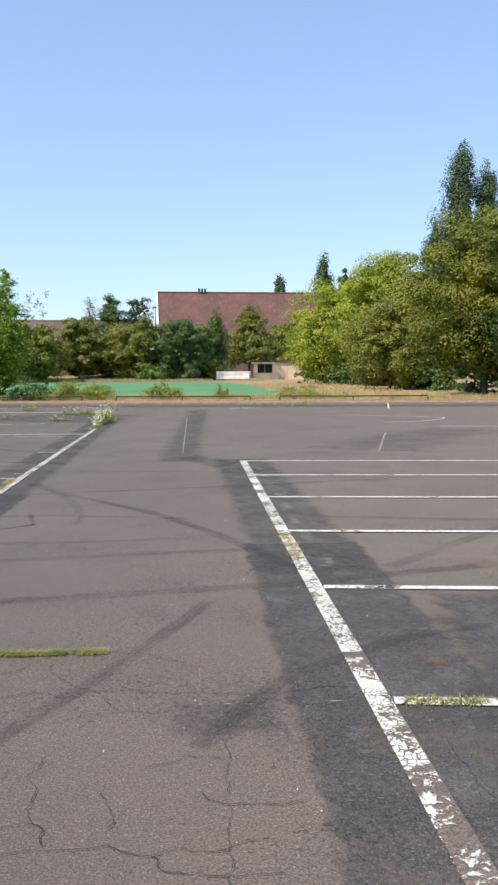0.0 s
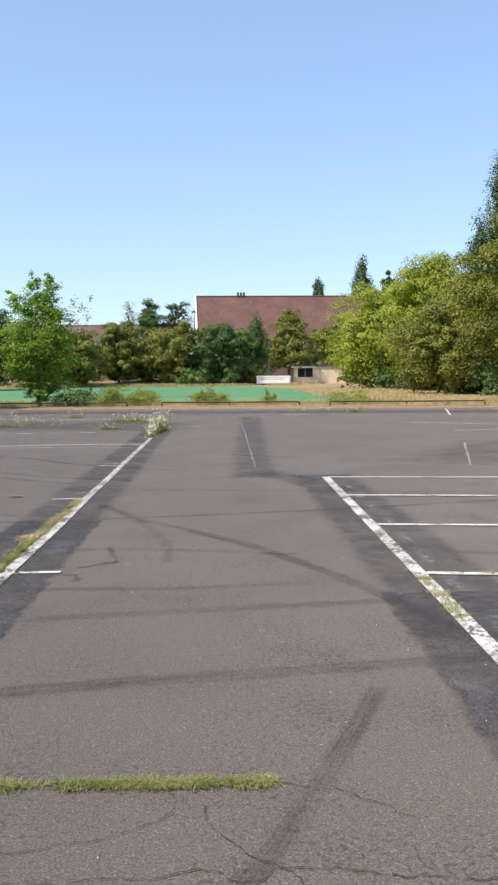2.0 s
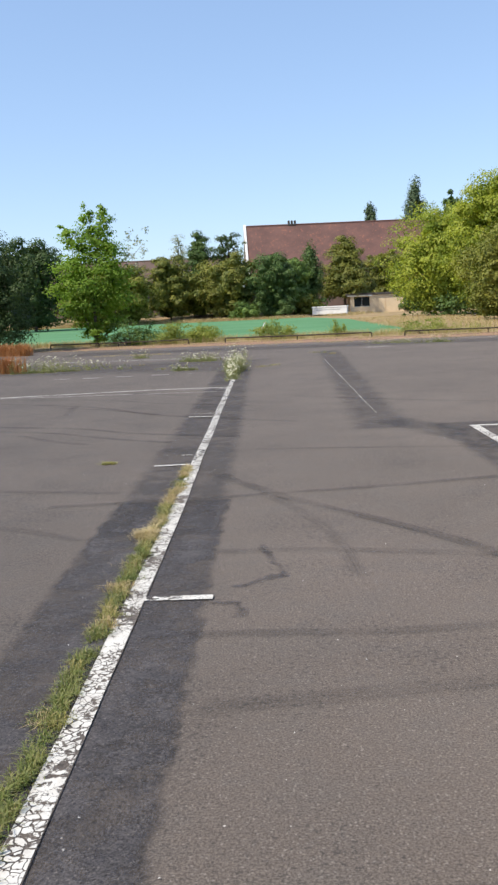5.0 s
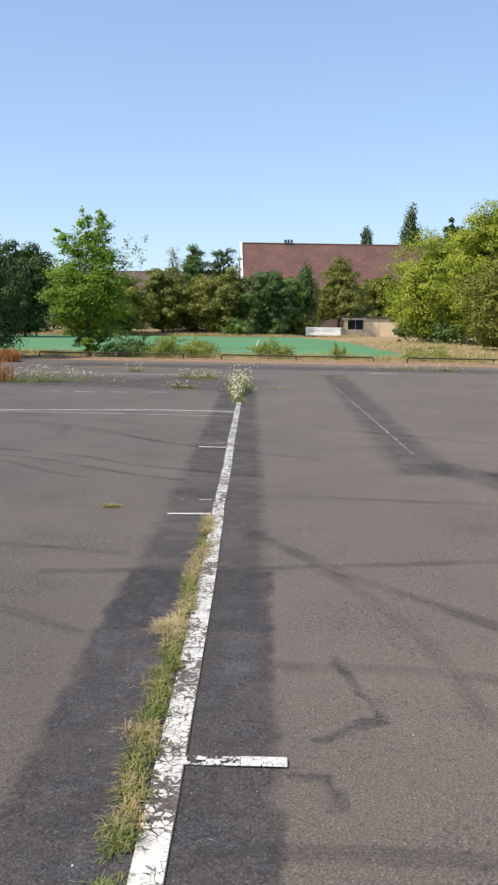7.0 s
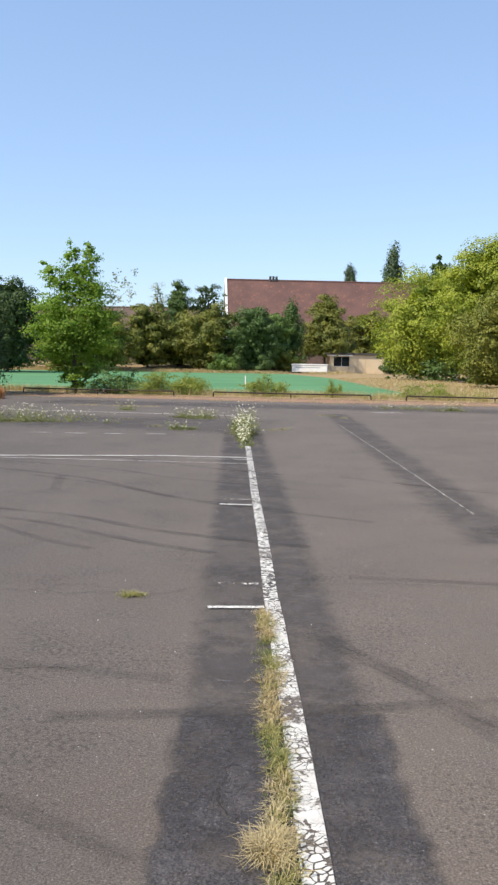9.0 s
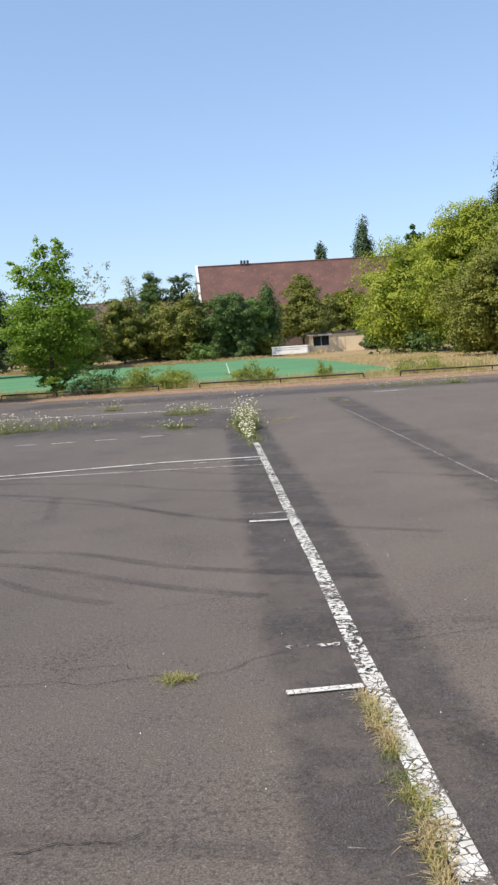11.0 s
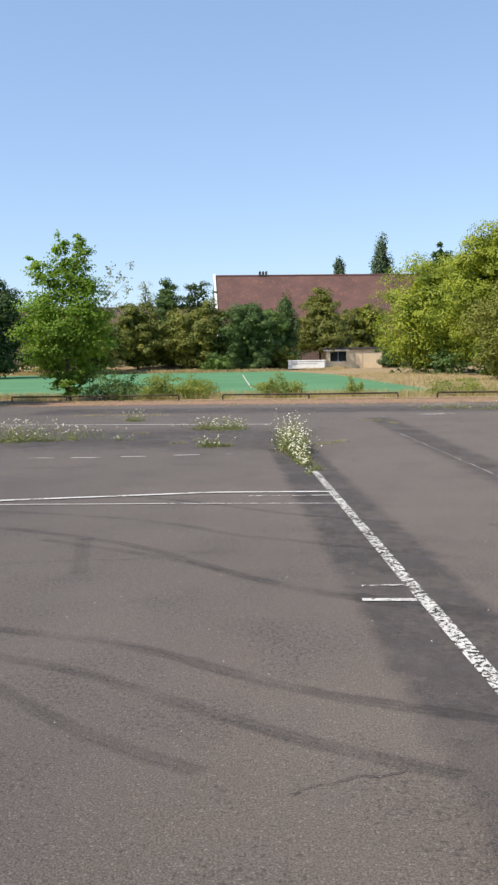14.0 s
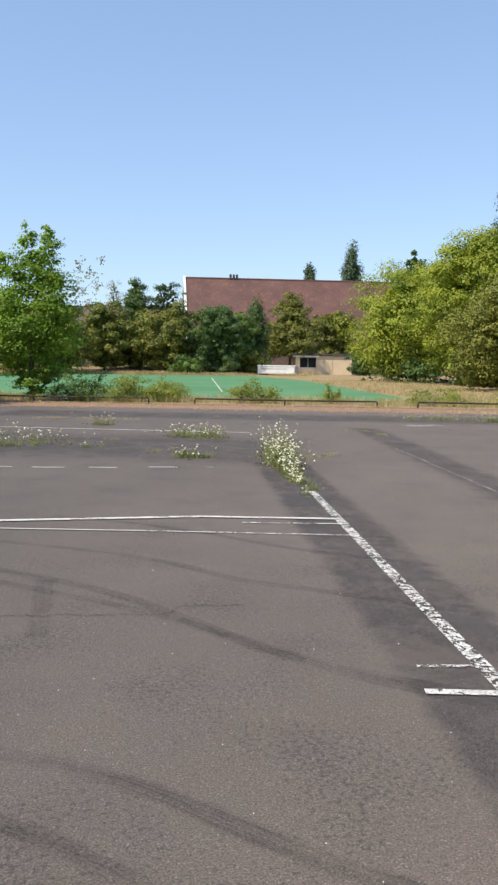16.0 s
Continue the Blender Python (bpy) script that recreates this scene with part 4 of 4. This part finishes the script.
grass("dry_tuft", "dry straw-coloured grass tuft beside the parking line", [(-0.12, 9.0), (-0.15, 9.04), (-0.08, 12.2), (-0.09, 11.5), (-0.07, 12.6), (-0.12, 9.5), (-0.10, 8.35), (-0.12, 7.3), (-0.08, 11.0), (-0.1, 11.9), (-0.06, 12.9)], 60, 0.035, 0.045, 0.004, 1.6, grass_dry)
grass("grass_strip", "low green grass growing in a long crack", np.concatenate([along(0.84, 4.955, 1.08, 4.95, 22, 0.012), along(1.2, 4.945, 2.09, 4.935, 55, 0.012)]), 46, 0.016, 0.026, 0.0035, 1.7, grass_green)
grass("grass_strip", "low straw-tipped grass growing in a long crack", np.concatenate([along(0.62, 4.96, 1.15, 4.95, 12, 0.014), along(1.2, 4.945, 2.12, 4.935, 42, 0.014)]), 40, 0.018, 0.025, 0.0035, 2.0, grass_mixed)
grass("grass_tuft", "small yellow-green grass tuft in a crack", [(-1.06, 13.57), (-1.02, 13.57), (-1.1, 13.58)], 70, 0.026, 0.042, 0.004, 2.4, grass_mixed)
grass("grass_tuft", "sparse weeds in worn paint", np.concatenate([along(3.5, 7.1, 3.5, 8.7, 22, 0.03), along(4.0, 8.5, 4.4, 8.45, 6, 0.02), along(3.62, 4.05, 4.7, 3.92, 46, 0.010), along(3.5, 7.2, 3.5, 8.3, 14, 0.02)]), 26, 0.02, 0.035, 0.005, 1.2, grass_mixed)
grass("grass_tuft", "small dry weeds on the asphalt", [(0.5, 29.2), (0.8, 29.6), (2.35, 36), (2.6, 35.6), (2.9, 34.6), (-3.7, 32.6), (-2.6, 30.0)], 40, 0.12, 0.07, 0.009, 1.5, grass_mixed)


def belt(y, depth, x0, x1, count):
    x = rng.uniform(x0, x1, count)
    return np.column_stack([x, y + BX * x + rng.uniform(0, depth, count)])


def open_ground(p):
    thin = np.array([noise.noise((float(a) * 0.35, float(b) * 0.5, 0.0)) for a, b in p])
    return p[thin > -0.12]


grass("tall_dry_grass", "tall straw-coloured grass beyond the low rails", open_ground(belt(50.9, 4.0, -26, 26, 1300)), 12, 0.14, 0.36, 0.013, 0.8, grass_dry)
grass("tall_dry_grass", "tall dry grass with green shoots beyond the low rails", open_ground(belt(50.4, 4.5, -26, 26, 800)), 10, 0.14, 0.36, 0.013, 0.8, grass_mixed)
grass("tall_dry_grass", "straw-coloured grass beside the turf and trees", open_ground(np.column_stack([rng.uniform(9, 19, 1500), rng.uniform(52, 100, 1500)])), 9, 0.3, 0.24, 0.022, 1.0, grass_dry)
grass("tall_dry_grass", "straw-coloured grass at the far edge of the turf", np.concatenate([along(5, 123.5, -45, 126, 900, 0.9), along(4, 127, -45, 130, 700, 1.0), along(9, 122, 14, 136, 200, 1.5)]), 8, 0.4, 0.42, 0.04, 0.8, grass_dry)
grass("short_dry_grass", "short withered grass along the asphalt's edge", open_ground(belt(45.9, 4.5, -24, 24, 1000)), 9, 0.12, 0.09, 0.012, 1.0, grass_dry)

grass("short_dry_grass", "scattered straw and low dry weeds on the asphalt's rim", np.concatenate([open_ground(belt(43.6, 2.6, 3, 24, 130)), along(-6.6, 40.3, -3.4, 39.8, 30, 0.12), open_ground(belt(45.0, 1.2, -24, 3, 90))]), 12, 0.11, 0.07, 0.012, 1.2, grass_dry)


def daisy_clump(x, y, length, depth, height, heads, label, taper=0.0):
    """A sprawling clump of white daisies: stems, feathery leaves and flower heads."""
    root = tagged(new("daisy_clump"), label, "flowers", "daisy clumps on the lot")
    root.location = (x, y, 0)
    k = heads
    foot = np.column_stack([rng.normal(size=k) * length * 0.22, rng.normal(size=k) * depth * 0.22, np.zeros(k)])
    spread = np.column_stack([rng.normal(size=k) * length * 0.16, rng.normal(size=k) * depth * 0.16, height * rng.uniform(0.35, 1.1, k)])
    grow = np.clip(1 + taper * (foot[:, 1:2] / depth * 2.2), 0.25, 1.7)
    foot[:, :1] *= grow
    tip = foot + spread * grow
    side = unit(k) * 0.004
    stems = np.stack([foot - side, foot + side, tip + side * 0.6, tip - side * 0.6], 1)
    tagged(quads("stalk_tangle", stems, len(stems), weed_green, root), kind="stuff")
    m = k * 9
    t = rng.random((m, 1)) ** 1.4
    i = rng.integers(0, k, m)
    c = foot[i] + (tip[i] - foot[i]) * t * 0.85 + rng.normal(size=(m, 3)) * 0.035
    c[:, 2] = np.abs(c[:, 2])
    lv = leaf_quads(c, unit(m), 0.07, 0.018)
    tagged(quads("foliage", lv, len(lv), weed_green, root), kind="stuff")
    nrm = unit(k) * 0.5 + np.array([0, -0.3, 0.9])
    nrm /= np.linalg.norm(nrm, axis=1, keepdims=True)
    fl = np.concatenate([leaf_quads(tip, nrm, 0.036, 0.034), leaf_quads(tip + nrm * 0.003, nrm, 0.036, 0.034)])
    tagged(quads("bloom", fl, len(fl), petal, root, "small white flower heads"), kind="stuff")
    return root


daisy_clump(-0.27, 27.8, 0.46, 4.6, 0.38, 520, "sprawling clump of white daisies at the parking line's end", 0.75)
daisy_clump(-1.7, 33.6, 1.7, 1.2, 0.30, 95, "loose clump of white daisies on the asphalt")
daisy_clump(-1.85, 29.2, 0.8, 0.9, 0.20, 28, "low daisy weed on the asphalt")
daisy_clump(-6.6, 31.2, 2.4, 1.4, 0.46, 130, "wide clump of white daisies beside rusty weeds")
daisy_clump(-5.2, 31.6, 1.8, 1.4, 0.30, 45, "thin daisies on the asphalt")
daisy_clump(-4.4, 37.6, 0.9, 0.9, 0.34, 26, "small daisy clump by a thin line")
daisy_clump(7.6, 40.0, 1.5, 1.2, 0.32, 40, "small daisy clump near the lot's edge")
daisy_clump(5.9, 41.0, 2.6, 1.6, 0.18, 50, "scattered small daisies near the lot's edge")
daisy_clump(-3.9, 31.0, 0.5, 0.5, 0.14, 8, "tiny daisy weed on the asphalt")
grass("weed_mat", "low grey-green weeds below the daisies", np.concatenate([along(-1.2, 33.6, -2.3, 33.8, 30, 0.12), along(-2.1, 29.2, -1.5, 29.2, 16, 0.08), along(-7.6, 31.2, -5.6, 31.4, 46, 0.15), along(-4.6, 37.5, -4.2, 37.5, 10, 0.1),
                                                                                 along(7.2, 39.9, 8.1, 40.1, 20, 0.15), along(-0.16, 25, -0.3, 29.5, 40, 0.06)]), 22, 0.07, 0.09, 0.009, 1.0, weed_green)
grass("rusty_weeds", "rust-red dry dock weeds beside the daisies", np.concatenate([along(-14.5, 46.5, -10.8, 44.6, 60, 0.3), along(-8.6, 31.9, -7.2, 31.4, 14, 0.2)]), 40, 0.12, 0.6, 0.02, 0.6, rust_weed)


def shrub(x, y, w, h, leaf, count, label):
    eggs = []
    for _ in range(12):
        away = random.uniform(-0.5, 0.5)
        eggs.append((away * w, random.uniform(-0.3, 0.3) * w, h * random.uniform(0.15, 0.66) * (1.0 - 0.9 * abs(away)), w * random.uniform(0.14, 0.26), h * random.uniform(0.18, 0.32)))
    root = tagged(new("shrub"), label, "shrub", "shrubs along the rails")
    root.location = (x, y, 0)
    for ex, ey, ez, r, t in eggs:
        part("stem", tube(bmesh.new(), [Vector((ex * 0.3, ey * 0.3, -0.03)), Vector((ex * 0.7, ey * 0.7, ez * 0.5)), Vector((ex, ey, ez))], [0.02, 0.014, 0.006], 5), bark, root)
    corners = foliage(eggs, count * 3, 0.085, 0.6, 0.45)
    tagged(quads("foliage", corners, len(corners), leaf, root), kind="stuff")
    return root


shrub(-7.4, 52.8, 2.6, 2.0, leaf_mid, 1500, "leafy green shrub beside the young maple")
shrub(-4.6, 53.2, 3.4, 1.6, leaf_shrub, 1900, "loose yellow-green shrub behind the low rail")
shrub(-3.4, 53.4, 2.0, 1.2, leaf_shrub, 900, "loose yellow-green shrub behind the low rail")
shrub(0.9, 52.8, 1.9, 1.4, leaf_shrub, 1000, "yellow-green shrub behind the low rail")
shrub(4.4, 52.6, 0.8, 1.1, leaf_shrub, 400, "small yellow-green shrub behind the low rail")
shrub(9.2, 51.5, 2.4, 1.2, leaf_shrub, 700, "yellow-green shrub behind the low rail")


grass("tall_weeds", "tall yellow-green weeds behind the low rails", np.concatenate([along(-6.0, 53.6, -3.2, 53.0, 44, 0.45), along(-7.6, 53.2, -6.4, 53.0, 10, 0.3), along(0.3, 52.8, 1.6, 52.6, 22, 0.25), along(4.1, 52.5, 4.7, 52.5, 8, 0.1),
                                                                                    along(8.0, 51.6, 12, 50.6, 22, 0.5)]), 12, 0.16, 0.75, 0.02, 0.7, leaf_shrub)


# ---- rails ----
def low_rail(x0, x1, posts, label):
    root = tagged(new("low_rail"), label, "rail", "low rails along the lot")
    ya, yb = across(50.9, x0), across(50.9, x1)
    root.location = (x0, ya, 0)
    dx, dy = x1 - x0, yb - ya
    h = 0.21
    bm = bmesh.new()
    tube(bm, [Vector(p) for p in ((0, 0, -0.03), (0, 0, h - 0.06), (dx * 0.004, dy * 0.004, h), (dx * 0.5, dy * 0.5, h - 0.015), (dx * 0.996, dy * 0.996, h), (dx, dy, h - 0.06), (dx, dy, -0.03))], [0.035] * 7, 8)
    part("bar", bm, rail_steel, root)
    for i in range(1, posts + 1):
        f = i / (posts + 1)
        bm = tube(bmesh.new(), [Vector((dx * f, dy * f, -0.03)), Vector((dx * f, dy * f, h - 0.03))], [0.03, 0.03], 8)
        part("post", bm, rail_steel, root)
    return root


low_rail(-12.0, -3.9, 1, "low rusty dark steel rail along the asphalt's edge")
low_rail(-1.85, 6.0, 1, "low rusty dark steel rail along the asphalt's edge")
low_rail(7.7, 16.0, 1, "low rusty dark steel rail along the asphalt's edge")
low_rail(-22.0, -13.8, 1, "low rusty dark steel rail along the asphalt's edge")


# ---- white team shelter and shed ----
shelter = tagged(new("team_shelter"), "long low white team shelter beside the turf", "shelter")
shelter.location, shelter.rotation_euler.z = (6.3, 127.4, 0.36), radians(-12)
block("front_panel", (0, 0, 0.22), (4.9, 0.06, 1.12), white_wall, shelter, bevel=0.015)
block("roof", (-0.08, -0.06, 1.14), (4.98, 1.4, 1.34), white_wall, shelter, bevel=0.04)
block("back_panel", (0, 1.3, 0), (4.9, 1.36, 1.13), grey_panel, shelter)
for x in (0.0, 4.84):
    block("side_panel", (x, 0.07, 0.1), (x + 0.06, 1.29, 1.13), white_wall, shelter)
for x in (0.3, 2.4, 4.5):
    block("foot", (x, 0.08, -0.03), (x + 0.12, 0.3, 0.4), grey_panel, shelter)

block("lettering_bar", (0.5, -0.012, 0.80), (3.9, -0.002, 0.90), grey_panel, shelter, "pale grey unreadable lettering bar")

shed = tagged(new("shed"), "cream rendered flat-roofed shed with one dark window", "shed")
shed.location = (12.7, 139, 0.38)
bm = bmesh.new()
for lo, hi in (((0, 0, -0.1), (0.6, 0.25, 2.75)), ((3.0, 0, -0.1), (5.4, 0.25, 2.75)), ((5.5, 0, -0.1), (8.3, 0.25, 2.75)), ((0.6, 0, -0.1), (3.0, 0.25, 1.0)), ((0.6, 0, 2.5), (3.0, 0.25, 2.75)),
               ((0, 0.25, -0.1), (0.25, 6, 2.75)), ((8.05, 0.25, -0.1), (8.3, 6, 2.75)), ((0.25, 5.75, -0.1), (8.05, 6, 2.75)), ((5.4, 0.06, -0.1), (5.5, 0.25, 2.75))):
    box(bm, lo, hi)
part("wall", bm, cream_wall, shed)
block("roof", (-0.7, -0.25, 2.78), (9.4, 6.5, 3.08), dark_felt, shed, bevel=0.03)
block("fascia", (-0.5, -0.2, 2.60), (3.4, -0.06, 2.775), white_wall, shed)
win = block("window", (0.62, 0.12, 1.02), (2.98, 0.16, 2.48), dark_glass, shed, "dark window pane")
block("frame", (0.6, 0.06, 1.0), (3.0, 0.13, 1.07), grey_panel, win)
block("frame", (1.77, 0.06, 1.07), (1.83, 0.13, 2.5), grey_panel, win)


# ---- the big roof and the low one behind the trees ----
def roof_slope(bm, a, b, c, d):
    """A slab roof slope from the eave a-b to the ridge c-d, with tile coordinates in metres."""
    layer = bm.loops.layers.uv.verify()
    pts = [Vector(p) for p in (a, b, c, d)]
    nrm = (pts[1] - pts[0]).cross(pts[3] - pts[0]).normalized()
    upper = [bm.verts.new(p) for p in pts]
    under = [bm.verts.new(p - nrm * 0.3) for p in pts]
    w, h = (pts[1] - pts[0]).length, (pts[3] - pts[0]).length
    faces = [bm.faces.new(upper), bm.faces.new(under[::-1])]
    for i in range(4):
        faces.append(bm.faces.new((upper[i], under[i], under[(i + 1) % 4], upper[(i + 1) % 4])))
    for f in faces[:2]:
        for loop, value in zip(f.loops, ((0, 0), (w, 0), (w, h), (0, h))):
            loop[layer].uv = value


def gabled(name, label, x, y, turn, length, deep, eave, ridge, tiles, verge):
    root = tagged(new(name), label, "building")
    root.location, root.rotation_euler.z = (x, y, 0), radians(turn)
    bm = bmesh.new()
    for lo, hi in (((0.2, -deep, -0.2), (length - 0.2, -deep + 0.4, eave)), ((0.2, deep - 0.4, -0.2), (length - 0.2, deep, eave))):
        box(bm, lo, hi)
    for gx in (0.2, length - 0.6):
        prof = [(-deep + 0.41, -0.2), (deep - 0.41, -0.2), (deep - 0.41, eave - 0.3), (0, ridge - 0.5), (-deep + 0.41, eave - 0.3)]
        one = [bm.verts.new((gx, py, pz)) for py, pz in prof]
        two = [bm.verts.new((gx + 0.4, py, pz)) for py, pz in prof]
        bm.faces.new(one[::-1]), bm.faces.new(two)
        for i in range(5):
            bm.faces.new((one[i], one[(i + 1) % 5], two[(i + 1) % 5], two[i]))
    part("wall", bm, brick_wall, root)
    bm = bmesh.new()
    roof_slope(bm, (0, -deep - 0.5, eave - 0.3), (length, -deep - 0.5, eave - 0.3), (length, -0.02, ridge), (0, -0.02, ridge))
    part("roof_slope", bm, tiles, root)
    bm = bmesh.new()
    roof_slope(bm, (length, deep + 0.5, eave - 0.3), (0, deep + 0.5, eave - 0.3), (0, 0.02, ridge), (length, 0.02, ridge))
    part("roof_slope", bm, tiles, root)
    bm = bmesh.new()
    tube(bm, [Vector((0, 0, ridge + 0.02)), Vector((length, 0, ridge + 0.02))], [0.16, 0.16], 8)
    part("ridge_tiles", bm, tiles, root)
    if verge:
        for sy in (-1, 1):
            bm = bmesh.new()
            prof = [(0, ridge + 0.35), (sy * (deep + 0.7), eave - 0.1), (sy * (deep + 0.7), eave - 0.9), (0, ridge - 0.45)]
            one = [bm.verts.new((-0.45, py, pz)) for py, pz in prof]
            two = [bm.verts.new((-0.02, py, pz)) for py, pz in prof]
            bm.faces.new(one), bm.faces.new(two[::-1])
            for i in range(4):
                bm.faces.new((one[i], two[i], two[(i + 1) % 4], one[(i + 1) % 4]))
            part("verge_board", bm, white_wall, root, "white gable edge board")
    return root


hall = gabled("hall_building", "large hall with a steep red-brown tiled roof", -4.0, 175.2, 4, 46, 9.5, 6.0, 17.7, roof_tiles, True)
for x in (8.2, 8.8, 9.4):
    block("roof_vent", (x, -0.3, 17.5), (x + 0.4, 0.3, 18.5), dark_felt, hall, bevel=0.05)
gabled("low_building", "long low building with a dull brown tiled roof", -95, 181, 1, 88, 6, 6.5, 12.5, roof_tiles_dull, False)

# pale pebbles and litter on the asphalt
k = 700
spot = np.column_stack([rng.uniform(-6, 7, k), rng.uniform(2, 26, k), np.full(k, 0.006)])
chips = leaf_quads(spot, unit(k) * 0.3 + np.array([0, 0, 1.0]), 0.008, 0.007)
chips2 = leaf_quads(spot + np.array([0, 0, 0.004]), unit(k) * 0.5 + np.array([0, 0, 0.8]), 0.007, 0.006)
both = np.concatenate([chips, chips2])
tagged(quads("pebbles", both, len(both), pebble_mat), "scattered pale pebbles and chips on the asphalt", "pebbles", kind="stuff")
